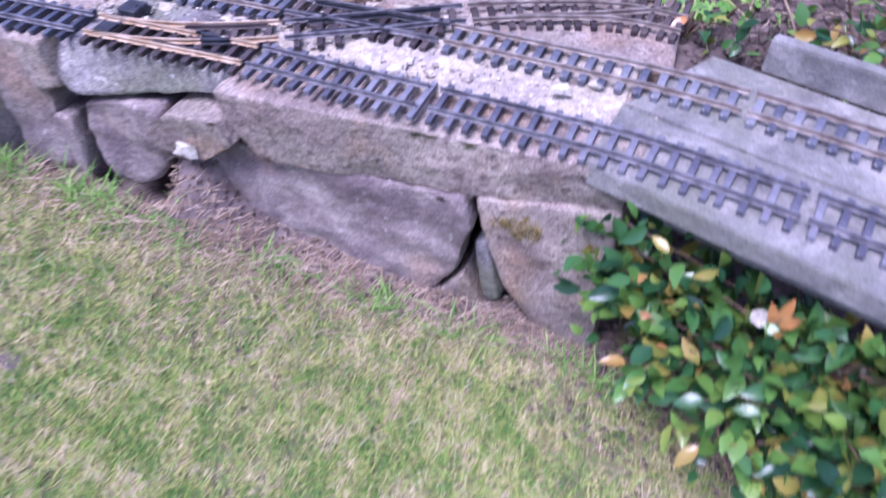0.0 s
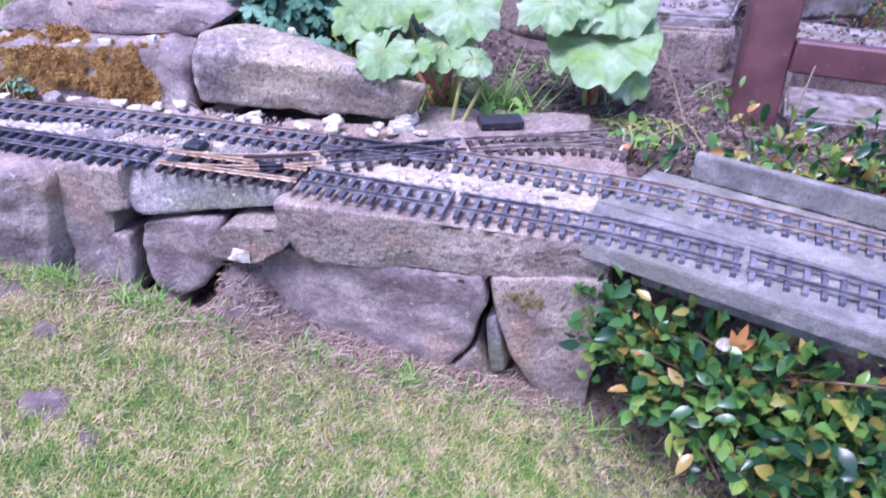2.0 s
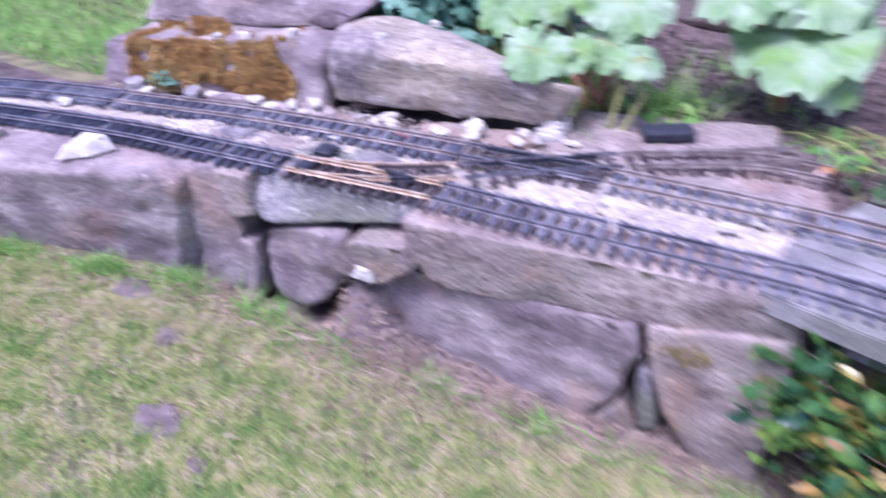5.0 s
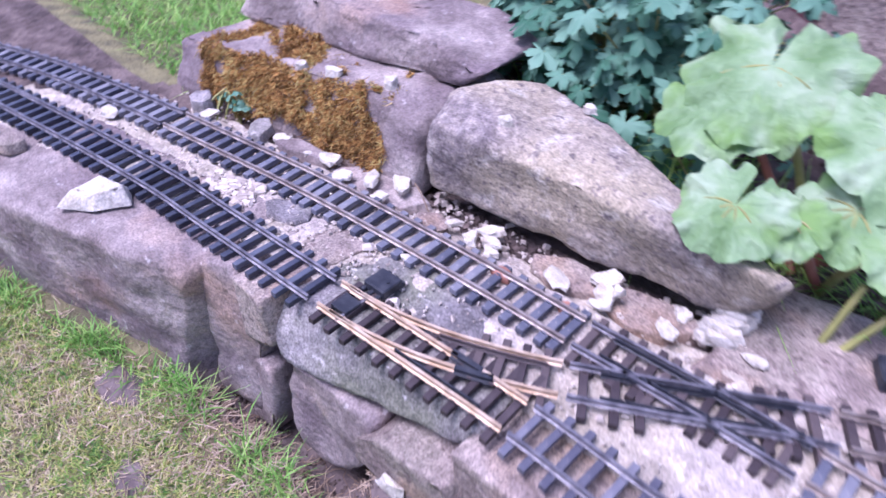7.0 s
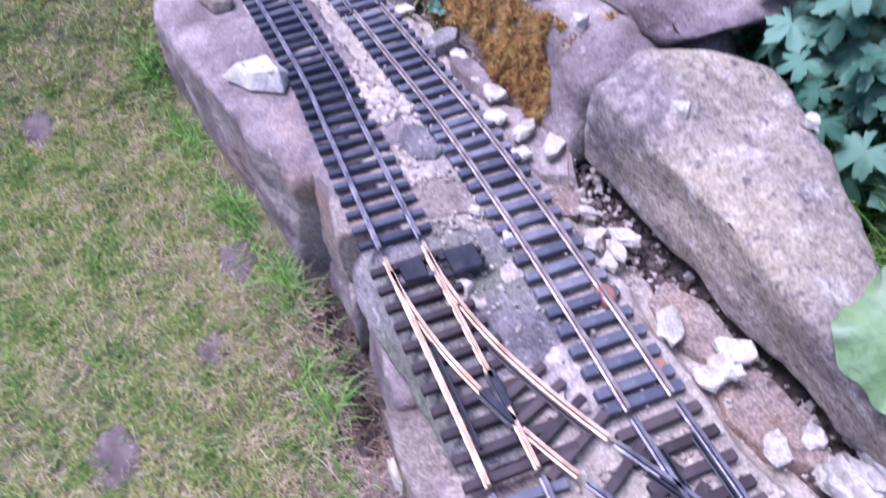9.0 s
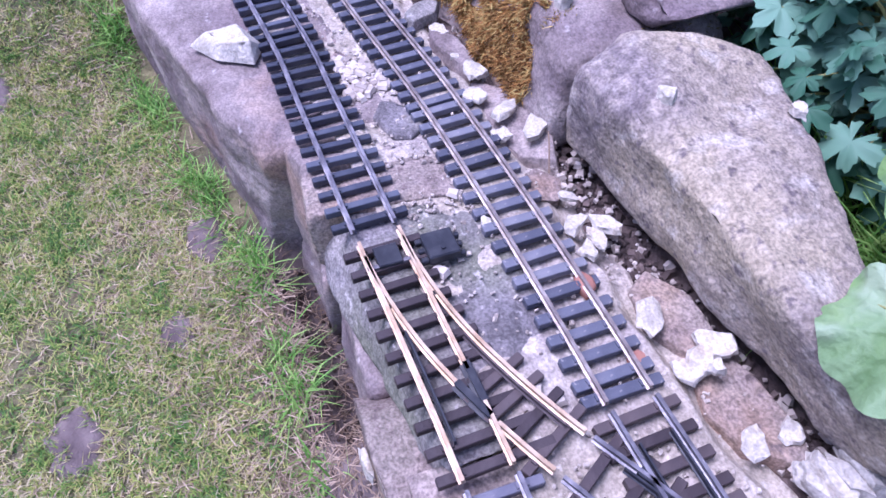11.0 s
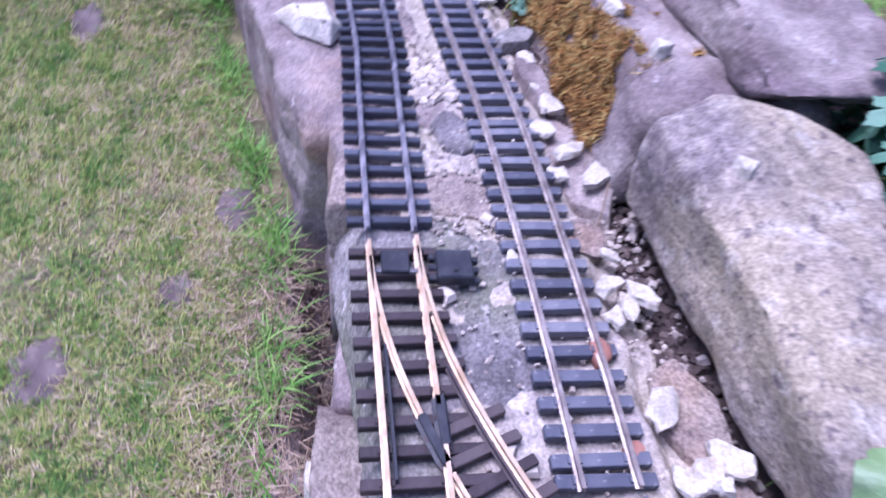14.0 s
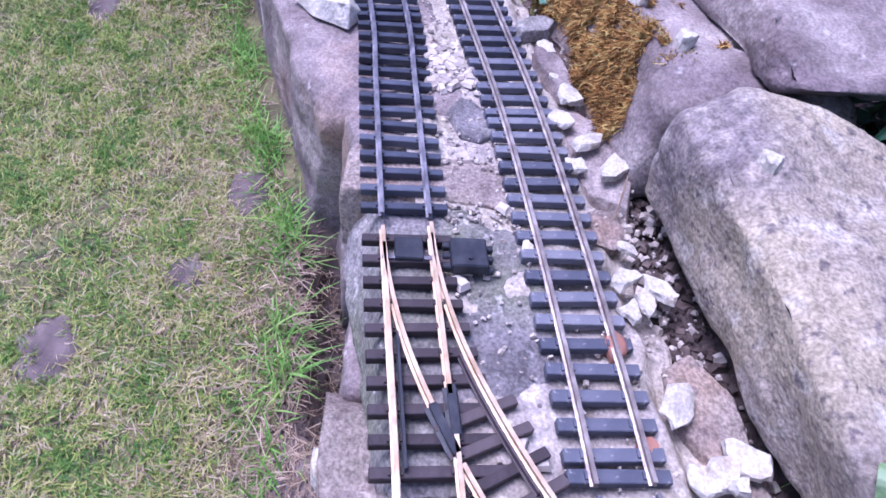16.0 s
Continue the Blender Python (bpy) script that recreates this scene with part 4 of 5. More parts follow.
# ---- lawn ----
def blades(name, n, region, h, w, seed, material, label, category="grass", bend=0.6):
    """Bent grass blades as one mesh. region(rng, n) gives arrays x, y, keep and height factor."""
    rng = np.random.default_rng(seed)
    x, y, keep, k = region(rng, n)
    x, y, k = x[keep], y[keep], k[keep]
    m = len(x)
    z = np.array([ground_z(a, b) for a, b in zip(x, y)]) - 0.002
    az = rng.uniform(0, 2 * np.pi, m)
    tilt = np.abs(rng.normal(0, 0.6, m)) + 0.3
    L = h * rng.uniform(0.45, 1.25, m) * k
    ww = w * rng.uniform(0.6, 1.3, m)
    dx, dy = np.cos(az), np.sin(az)
    face = az + np.pi / 2 + rng.normal(0, 0.6, m)
    sx, sy = np.cos(face) * ww, np.sin(face) * ww
    co = np.zeros((m, 5, 3))
    for i, t, s in ((0, 0.0, 1), (1, 0.0, -1), (2, 0.55, -0.8), (3, 0.55, 0.8), (4, 1.0, 0)):
        lean = np.sin(tilt) * t + bend * t * t * np.sin(tilt)
        up = np.cos(tilt) * t - 0.25 * bend * t * t
        co[:, i, 0] = x + dx * L * lean + s * sx
        co[:, i, 1] = y + dy * L * lean + s * sy
        co[:, i, 2] = z + L * np.maximum(up, 0.12 * t) + 0.001
    me = bpy.data.meshes.new(name)
    me.vertices.add(m * 5)
    me.vertices.foreach_set("co", co.reshape(-1))
    base = np.arange(m) * 5
    idx = np.stack([base, base + 1, base + 2, base + 3, base + 3, base + 2, base + 4], 1).reshape(-1)
    me.loops.add(m * 7)
    me.loops.foreach_set("vertex_index", idx.astype(np.int32))
    me.polygons.add(m * 2)
    st = np.stack([np.arange(m) * 7, np.arange(m) * 7 + 4], 1).reshape(-1)
    me.polygons.foreach_set("loop_start", st.astype(np.int32))
    me.polygons.foreach_set("loop_total", np.tile([4, 3], m).astype(np.int32))
    me.update(calc_edges=True)
    me.validate()
    tagged(finish(name, me, material), label, category, kind="stuff")


WX, WY = [a for a, _ in WALL], [b for _, b in WALL]
BARE = [(-0.80, 0.525, 0.05, 0.035), (-1.045, 0.70, 0.045, 0.03), (-0.915, 0.65, 0.03, 0.025), (-1.38, 0.42, 0.04, 0.03), (-0.70, 0.50, 0.02, 0.015)]


def bare_patch(a, b, r, q, seed):
    """A worn patch of earth with an uneven rim, a little proud of the turf sheet."""
    rings, n = 4, 28
    verts, faces = [(a, b, ground_z(a, b) + 0.004)], []
    for k in range(1, rings + 1):
        for i in range(n):
            t = 2 * math.pi * i / n
            e = (1.0 + 0.4 * noise.noise(Vector((math.cos(t) * 1.9, math.sin(t) * 1.9, seed * 3.1)))) * k / rings
            x, y = a + r * e * math.cos(t), b + q * e * math.sin(t)
            verts.append((x, y, ground_z(x, y) + (0.004 if k < rings else -0.004) + 0.0015 * noise.noise(Vector((x * 60, y * 60, 0)))))
    faces += [(0, 1 + i, 1 + (i + 1) % n) for i in range(n)]
    for k in range(rings - 1):
        o = 1 + k * n
        faces += [(o + i, o + n + i, o + n + (i + 1) % n, o + (i + 1) % n) for i in range(n)]
    tagged(from_lists("bare_earth", verts, faces, M_BARE, smooth=True), "bare trodden patch of earth in the lawn", "earth", kind="structure")


for seed, (a, b, r, q) in enumerate(BARE):
    bare_patch(a, b, r, q, seed)


def wobble(x, y, f, s):
    return np.sin(x * f + s) * np.cos(y * f * 1.3 + s * 2) + 0.6 * np.sin((x + y) * f * 2.3 + s * 3)


def lawn_edge(x):
    return np.interp(x, [a for a, _ in EDGE], [b for _, b in EDGE])


def lawn_rules(x, y, rng, n):
    edge = lawn_edge(x) - 0.012 + 0.009 * wobble(x, y, 23, 1.0)
    keep = y < edge
    thin = np.clip((edge - y) / 0.10, 0.12, 1.0)
    # the worn strip along the middle of the wall
    keep &= rng.random(n) < np.where((x > -0.95) & (x < -0.25), thin, np.clip(thin * 2.5, 0.3, 1))
    patchy = wobble(x, y, 9, 0.4)
    keep &= rng.random(n) < np.clip(0.78 + 0.3 * patchy + 0.25 * wobble(x, y, 41, 1.9), 0.25, 1.0)
    for a, b, r, s in BARE:
        keep &= ((x - a) / r) ** 2 + ((y - b) / s) ** 2 > 0.6 + 0.5 * wobble(x, y, 60, 2.0)
    return keep


def near_lawn(rng, n):
    x, y = rng.uniform(-1.7, 0.45, n), rng.uniform(0.1, 0.92, n)
    return x, y, lawn_rules(x, y, rng, n), np.ones(n)


def far_lawn(rng, n):
    x, y = rng.uniform(-3.3, 1.5, n), rng.uniform(-1.1, 0.9, n)
    inside = (x > -1.7) & (x < 0.45) & (y > 0.1)
    return x, y, lawn_rules(x, y, rng, n) & ~inside, np.ones(n)


blades("lawn_grass", 330000, near_lawn, 0.016, 0.0009, 3, M_GRASS, "short worn garden lawn, green with straw-coloured patches")
blades("lawn_grass", 150000, far_lawn, 0.024, 0.0014, 13, M_GRASS, "short garden lawn beyond the worn strip")


def dry_lawn(rng, n):
    x, y = rng.uniform(-1.7, 0.3, n), rng.uniform(0.1, 0.9, n)
    d = lawn_edge(x) - y
    near = np.exp(-((d - 0.09) / 0.09) ** 2) * ((x > -1.25) & (x < 0.05))
    patch = np.clip(wobble(x, y, 11, 2.6) * 0.55, 0, 1) + np.clip(wobble(x, y, 27, 1.1) - 0.7, 0, 1) * 0.5
    keep = (rng.random(n) < np.clip(0.8 * near * (wobble(x, y, 19, 0.3) > -0.5) + 0.35 * patch, 0, 1)) & lawn_rules(x, y, rng, n)
    return x, y, keep, np.ones(n)


blades("dry_grass", 75000, dry_lawn, 0.018, 0.0008, 23, M_DRY, "straw-coloured dead grass in the worn lawn")


def tuft_strip(rng, n):
    x = rng.uniform(-1.5, 0.1, n)
    y = lawn_edge(x) + rng.normal(-0.022, 0.012, n)
    c = wobble(x, y * 0, 17, 0.7)
    keep = (rng.random(n) < np.clip(0.3 + 0.5 * c, 0.05, 1) * np.where(x < -0.75, 1.0, 0.4)) & (y < np.interp(x, WX, WY) - 0.03)
    return x, y, keep, rng.uniform(0.7, 1.7, n)


blades("long_grass", 8000, tuft_strip, 0.03, 0.0012, 4, M_LUSH, "longer green grass tufts along the wall's foot")


def rear_lawn(rng, n):
    x, y = rng.uniform(-3.2, -1.2, n), rng.uniform(1.05, 3.4, n)
    return x, y, x < -1.42 + 0.45 * (y - 1.15) * (y < 1.7) - 0.5 * np.clip(y - 1.6, 0, 2) + 0.08 * wobble(x, y, 8, 1), np.ones(n)


blades("lawn_grass", 75000, rear_lawn, 0.035, 0.0016, 5, M_LUSH, "upper lawn behind the border stones")


def bed_weeds(rng, n):
    x, y = rng.uniform(-0.5, 0.5, n), rng.uniform(1.28, 1.75, n)
    return x, y, wobble(x, y, 14, 2.2) > 0.75, rng.uniform(0.6, 1.6, n)


blades("weeds", 2200, bed_weeds, 0.04, 0.0013, 6, M_LUSH, "sparse grass and weeds in the soil border")


def rock_grass(rng, n):
    x = rng.uniform(-0.95, -0.45, n)
    return x, 1.39 + rng.normal(0, 0.025, n), np.ones(n, bool), rng.uniform(0.7, 1.5, n)


blades("long_grass", 700, rock_grass, 0.10, 0.0022, 7, M_LUSH, "long grass behind the boulder")


def bed_grass(rng, n):
    x = rng.normal(-0.32, 0.035, n)
    return x, 1.42 + rng.normal(0, 0.03, n), np.ones(n, bool), rng.uniform(0.7, 1.5, n)


blades("long_grass", 160, bed_grass, 0.11, 0.0018, 8, M_LUSH, "tall thin grass clump in the border")


# ---- straw and clods ----
def straw(name, n, region, length, seed, label, width=0.0005):
    rnd = random.Random(seed)
    verts, faces = [], []
    for _ in range(n):
        x, y = region(rnd)
        z = ground_z(x, y) + rnd.uniform(0.001, 0.008)
        a = rnd.uniform(0, math.pi)
        L = length * rnd.uniform(0.3, 1.0)
        d = Vector((math.cos(a), math.sin(a), rnd.uniform(-0.15, 0.3))) * L / 2
        s = Vector((-math.sin(a), math.cos(a), 0.6)) * width
        c = Vector((x, y, z))
        mid = c + Vector((rnd.gauss(0, 0.1) * L, rnd.gauss(0, 0.1) * L, 0.05 * L))
        b = len(verts)
        verts += [c - d - s, c - d + s, mid + s, mid - s, c + d + s, c + d - s]
        faces += [(b, b + 1, b + 2, b + 3), (b + 3, b + 2, b + 4, b + 5)]
    tagged(from_lists(name, verts, faces, M_STRAW), label, "straw", kind="stuff")


def foot(rnd):
    x = rnd.uniform(-1.0, 0.0)
    return x, float(lawn_edge(x)) + rnd.gauss(0.0, 0.035)


def worn(rnd):
    while True:
        x, y = rnd.uniform(-1.5, -0.2), rnd.uniform(0.2, 0.85)
        if rnd.random() < math.exp(-((y - float(lawn_edge(x)) + 0.1) / 0.12) ** 2) or rnd.random() < 0.06:
            return x, y


straw("dry_straw", 2600, foot, 0.04, 11, "dry straw and dead stalks at the wall's foot")
straw("dry_straw", 2200, worn, 0.026, 12, "dead grass in the worn lawn")
straw("dry_straw", 900, lambda r: (r.uniform(-0.2, 0.7), r.uniform(1.25, 1.75)), 0.07, 13, "dry stalks on the soil border")
straw("dry_straw", 900, lambda r: (r.uniform(-1.55, -0.9), r.uniform(1.45, 2.3)), 0.06, 14, "dry stalks on the bank")
straw("dry_straw", 700, lambda r: (r.uniform(-0.05, 0.6), r.uniform(0.72, 1.0)), 0.06, 15, "dead stalks under the shrub")


def border(rnd):
    x, y = rnd.uniform(-0.5, 0.6), rnd.uniform(1.2, 1.85)
    return x, y, ground_z(x, y), 0.5 + 0.5 * noise.noise(Vector((x * 5, y * 5, 1)))


def under(rnd):
    x, y = rnd.uniform(-0.1, 0.6), rnd.uniform(0.75, 1.0)
    return x, y, ground_z(x, y), 1.0


def bank(rnd):
    x, y = rnd.uniform(-2.0, -0.4), rnd.uniform(1.35, 2.4)
    return x, y, ground_z(x, y), 0.6


scatter_chips("soil_clods", 3800, border, 0.014, 21, M_CLOD, "crumbly dark soil clods in the border", "soil")
scatter_chips("soil_clods", 900, under, 0.009, 22, M_CLOD, "dark soil crumbs under the shrub", "soil")
scatter_chips("soil_clods", 1500, bank, 0.012, 23, M_CLOD, "dark soil crumbs on the bank", "soil")


# ---- plants ----
def leaf_blade(verts, faces, m, L, W, fold=0.25, curl=0.15):
    """An ovate leaf, folded along its midrib; base at the origin, tip along y."""
    b = len(verts)
    rows = [(0.0, 0.0), (0.18, 0.62), (0.42, 1.0), (0.68, 0.82), (0.88, 0.4), (1.0, 0.0)]
    idx = []
    for t, w in rows:
        z = -curl * L * t * t
        hw = W / 2 * w
        if w == 0:
            idx.append((len(verts),))
            verts.append(m @ Vector((0, L * t, z)))
        else:
            idx.append((len(verts), len(verts) + 1, len(verts) + 2))
            verts.append(m @ Vector((-hw, L * t, z + fold * hw)))
            verts.append(m @ Vector((0, L * t, z)))
            verts.append(m @ Vector((hw, L * t, z + fold * hw)))
    for a, c in zip(idx, idx[1:]):
        if len(a) == 1:
            faces += [(a[0], c[1], c[0]), (a[0], c[2], c[1])]
        elif len(c) == 1:
            faces += [(a[0], a[1], c[0]), (a[1], a[2], c[0])]
        else:
            faces += [(a[0], a[1], c[1], c[0]), (a[1], a[2], c[2], c[1])]


def stem(bm, a, b, r0, r1, sag=0.0, seg=5):
    prev = None
    d = (b - a).normalized()
    s = d.orthogonal().normalized()
    t = d.cross(s)
    for i in range(seg + 1):
        k = i / seg
        c = a.lerp(b, k) + Vector((0, 0, -sag * 4 * k * (1 - k)))
        r = r0 + (r1 - r0) * k
        ring = [bm.verts.new(c + (s * math.cos(q) + t * math.sin(q)) * r) for q in (0, 1.05, 2.09, 3.14, 4.19, 5.24)]
        if prev:
            for j in range(6):
                bm.faces.new((prev[j], prev[(j + 1) % 6], ring[(j + 1) % 6], ring[j]))
        prev = ring


def shrub(name, tips, roots, seed, label, leaf=0.028, per=32, spread=0.045, lmat=None):
    """Stems from roots to tips, with ovate leaves round their outer halves."""
    rnd = random.Random(seed)
    ob = tagged(empty(name), label, "shrub")
    bm = bmesh.new()
    verts, faces = [], []
    for i, tip in enumerate(tips):
        tip = Vector(tip)
        root = Vector(roots[i % len(roots)]) + Vector((rnd.gauss(0, 0.02), rnd.gauss(0, 0.02), 0))
        stem(bm, root, tip, 0.0032, 0.0012, sag=-0.02)
        axis = (tip - root).normalized()
        for _ in range(per):
            k = 1 - 0.6 * rnd.random() ** 1.5
            p = root.lerp(tip, k) + Vector((rnd.gauss(0, spread), rnd.gauss(0, spread), rnd.gauss(0, spread)))
            edge_y = 0.905 - 0.234 * (p.x + 0.075)
            if p.y < 1.1 and (p.z > 0.40 and p.y > edge_y - 0.012 or p.z > 0.435 or p.x < -0.085 or p.z < 0.235 - 0.25 * p.x):
                continue
            out = (p - root.lerp(tip, k * 0.8)).normalized() + axis * 0.4 + Vector((0, -0.35, 0.3))
            out = (out.normalized() + Vector((rnd.gauss(0, 0.5), rnd.gauss(0, 0.5), rnd.gauss(0, 0.5)))).normalized()
            up = (Vector((0, -0.45, 1)) + Vector((rnd.gauss(0, 0.75), rnd.gauss(0, 0.75), rnd.gauss(0, 0.5)))).normalized()
            xax = out.cross(up).normalized()
            zax = xax.cross(out)
            m = Matrix(((xax.x, out.x, zax.x, p.x), (xax.y, out.y, zax.y, p.y), (xax.z, out.z, zax.z, p.z), (0, 0, 0, 1)))
            L = leaf * rnd.uniform(0.65, 1.3)
            leaf_blade(verts, faces, m, L, L * rnd.uniform(0.45, 0.62), rnd.uniform(0.15, 0.6), rnd.uniform(-0.1, 0.5))
    part("stem_mass", bm, M_TWIG, ob, "brown twigs")["kind"] = "stuff"
    f = from_lists("foliage", verts, faces, lmat or M_SHRUB, ob, "glossy green leaves with orange-red young tips", smooth=True)
    f["kind"] = "stuff"
    return ob


rs = random.Random(77)
front_tips = []
for k in range(90):
    x = 0.0 + 0.68 * rs.random() ** 0.9
    t = rs.random()
    y = 0.905 - 0.234 * (x + 0.075) - 0.015 - 0.095 * t * smoothstep(-0.05, 0.1, x) + rs.gauss(0, 0.012)
    z = 0.375 - 0.19 * t + rs.gauss(0, 0.012)
    front_tips.append((x, y, max(0.15, z)))
for k in range(9):
    front_tips.append((rs.uniform(-0.045, 0.02), rs.uniform(0.875, 0.90), rs.uniform(0.27, 0.38)))
shrub("shrub", front_tips, [(0.06, 0.99, 0.12), (0.2, 0.97, 0.12), (0.35, 0.95, 0.12), (0.5, 0.9, 0.1), (0.62, 0.86, 0.08)], 31,
      "glossy green shrub with orange-red tips under the track deck", per=40, spread=0.032, leaf=0.030)
rear_tips = []
for k in range(26):
    rear_tips.append((rs.uniform(0.14, 0.62), rs.uniform(1.22, 1.36), rs.uniform(0.42, 0.52)))
shrub("shrub", rear_tips, [(0.22, 1.32, 0.36), (0.38, 1.3, 0.36), (0.52, 1.3, 0.36)], 32, "low shrub with reddish young leaves behind the deck", leaf=0.027, per=24, spread=0.028)
shrub("shrub", [(-0.02, 1.26, 0.45), (0.0, 1.24, 0.43), (0.05, 1.27, 0.47), (0.03, 1.25, 0.44)], [(0.0, 1.28, 0.39)], 33, "small reddish-green sprig by the deck's end", leaf=0.028, per=7, spread=0.025)


def lobed_leaf(verts, faces, m, R, lobes, rnd, depth=0.35, teeth=0.12, ruffle=0.1, cup=0.2, rings=4, gap=0.5):
    """A palmate leaf: stalk end at the origin, uneven lobes all round but for a gap towards +y."""
    n = lobes * 8
    ph, ph2 = rnd.uniform(0, 6), rnd.uniform(0, 6)
    size = [rnd.uniform(0.82, 1.12) for _ in range(lobes + 1)]
    wave = [rnd.uniform(-1, 1) for _ in range(lobes + 1)]
    b = len(verts)
    verts.append(m @ Vector((0, 0, 0)))
    for r in range(1, rings + 1):
        q = r / rings
        for i in range(n + 1):
            u = i / n
            a = math.pi / 2 + gap / 2 + u * (2 * math.pi - gap)
            lob = abs(math.cos(u * math.pi * lobes))
            k = int(u * lobes + 0.5)
            rad = R * size[k] * (1 - depth * (1 - lob ** 0.7) * q) * (1 + teeth * math.sin(u * lobes * 6 * math.pi + ph) * q)
            rad *= 0.8 + 0.35 * math.sin(math.pi * u) ** 0.8
            z = cup * R * q * q * (0.5 - lob) + ruffle * R * q * q * (0.6 * math.sin(u * 11 + ph) + 0.5 * math.sin(u * 2 * math.pi * lobes * 1.37 + ph2) + 0.7 * wave[k] * lob)
            z += -0.14 * R * q * q + 0.035 * R * math.sin(u * lobes * 2 * math.pi) * q + 0.045 * R * math.sin(q * 14 + ph2) * math.sin(u * 31 + ph)
            verts.append(m @ Vector((rad * q * math.cos(a), rad * q * math.sin(a), z)))
    for i in range(n):
        faces.append((b, b + 1 + i, b + 2 + i))
    for r in range(rings - 1):
        o = b + 1 + r * (n + 1)
        for i in range(n):
            faces.append((o + i, o + n + 1 + i, o + n + 2 + i, o + 1 + i))


def leaf_pose(at, tilt, az, roll=0):
    return pose(*at) @ pose(0, 0, 0, 0, 0, az) @ pose(0, 0, 0, tilt, roll, 0)


def rhubarb_leaf(verts, faces, m, R, rnd):
    """A heart-shaped blade with puckered skin between radiating veins and a frilled, folded rim; tip towards -y."""
    n, rings = 84, 11
    off = Vector((rnd.uniform(0, 50), rnd.uniform(0, 50), 0))
    folds = [(rnd.choice((5, 6, 7)), rnd.uniform(0, 6.28), rnd.uniform(0.08, 0.14)), (11, rnd.uniform(0, 6.28), 0.08), (18, rnd.uniform(0, 6.28), 0.05)]
    roll = rnd.uniform(-0.1, 0.25)
    b = len(verts)
    verts.append(m @ Vector((0, 0.35 * R, 0)))
    for r in range(1, rings + 1):
        q = r / rings
        for i in range(n + 1):
            u = i / n
            a = math.pi / 2 + 0.16 + u * (2 * math.pi - 0.32)
            rim = 0.82 + 0.3 * math.sin(math.pi * u) + 0.16 * math.exp(-((u - 0.13) / 0.1) ** 2) + 0.16 * math.exp(-((u - 0.87) / 0.1) ** 2)
            rim *= 1 + 0.09 * noise.noise(Vector((math.cos(a) * 2.2, math.sin(a) * 2.2, 0)) + off) + 0.05 * math.sin(u * 57 + folds[0][1]) * q
            x, y = R * rim * q * math.cos(a), R * rim * q * math.sin(a)
            z = sum(h * R * math.sin(k * a + p) for k, p, h in folds) * q ** 3.4
            vein = abs(math.sin(u * math.pi * 7))
            z += R * (0.022 * q * (1 - q) * 4 * vein ** 0.6 + 0.075 * noise.noise(Vector((x, y, 0)) * (7.5 / R) + off) * min(1, 2 * q))
            z += R * (roll * abs(math.cos(a)) * q * q - 0.2 * q * q)
            verts.append(m @ Vector((x, y + 0.35 * R, z)))
    for i in range(n):
        faces.append((b, b + 1 + i, b + 2 + i))
    for r in range(rings - 1):
        o = b + 1 + r * (n + 1)
        for i in range(n):
            faces.append((o + i, o + n + 1 + i, o + n + 2 + i, o + 1 + i))


def rhubarb(label, crown, leaves, seed):
    rnd = random.Random(seed)
    ob = tagged(empty("rhubarb_plant"), label, "plant")
    for (at, R, tilt, az, roll) in leaves:
        verts, faces = [], []
        m = leaf_pose(at, tilt, az, roll)
        rhubarb_leaf(verts, faces, m, R, rnd)
        leaf = from_lists("leaf", verts, faces, M_RHUB, ob, "large ruffled pale-green leaf", smooth=True)
        neck = m @ Vector((0, 0.35 * R, -0.002))
        bm = bmesh.new()
        for k in range(5):
            a = -math.pi / 2 + (k - 2) * 0.62
            stem(bm, neck, m @ Vector((0.6 * R * math.cos(a), 0.35 * R + 0.6 * R * math.sin(a), -0.09 * R)), 0.0018, 0.0007, sag=-0.004)
        part("vein", bm, M_STALK, leaf, "pale raised leaf veins", smooth=True)
        bm = bmesh.new()
        stem(bm, Vector(crown) + Vector((rnd.gauss(0, 0.02), rnd.gauss(0, 0.02), 0)), neck, 0.007, 0.004, sag=-0.03)
        part("stalk", bm, M_STALK_R if rnd.random() < 0.55 else M_STALK, ob, smooth=True)
    return ob


rhubarb("rhubarb with large ruffled pale-green leaves over the boulder", (-0.45, 1.40, 0.41), [
    ((-0.512, 1.192, 0.566), 0.056, 34, -6, 4), ((-0.615, 1.335, 0.595), 0.075, 24, -20, 6), ((-0.575, 1.36, 0.635), 0.095, 34, 5, -6),
    ((-0.395, 1.34, 0.622), 0.078, 30, 28, -8), ((-0.425, 1.285, 0.565), 0.058, 20, -20, 8), ((-0.345, 1.27, 0.553), 0.04, 26, 40, 0),
    ((-0.455, 1.225, 0.565), 0.04, 30, 20, 0), ((-0.45, 1.38, 0.635), 0.026, 50, 10, 0)], 41)
rhubarb("rhubarb with large ruffled pale-green leaves in the soil border", (-0.13, 1.52, 0.41), [
    ((-0.118, 1.43, 0.556), 0.108, 22, 4, -6), ((-0.105, 1.49, 0.630), 0.082, 32, 22, 0), ((-0.25, 1.45, 0.622), 0.07, 18, -38, 10),
    ((-0.155, 1.52, 0.672), 0.07, 26, -8, 0), ((-0.055, 1.42, 0.503), 0.05, 46, 24, 0), ((-0.18, 1.46, 0.618), 0.05, 20, 10, 6)], 42)
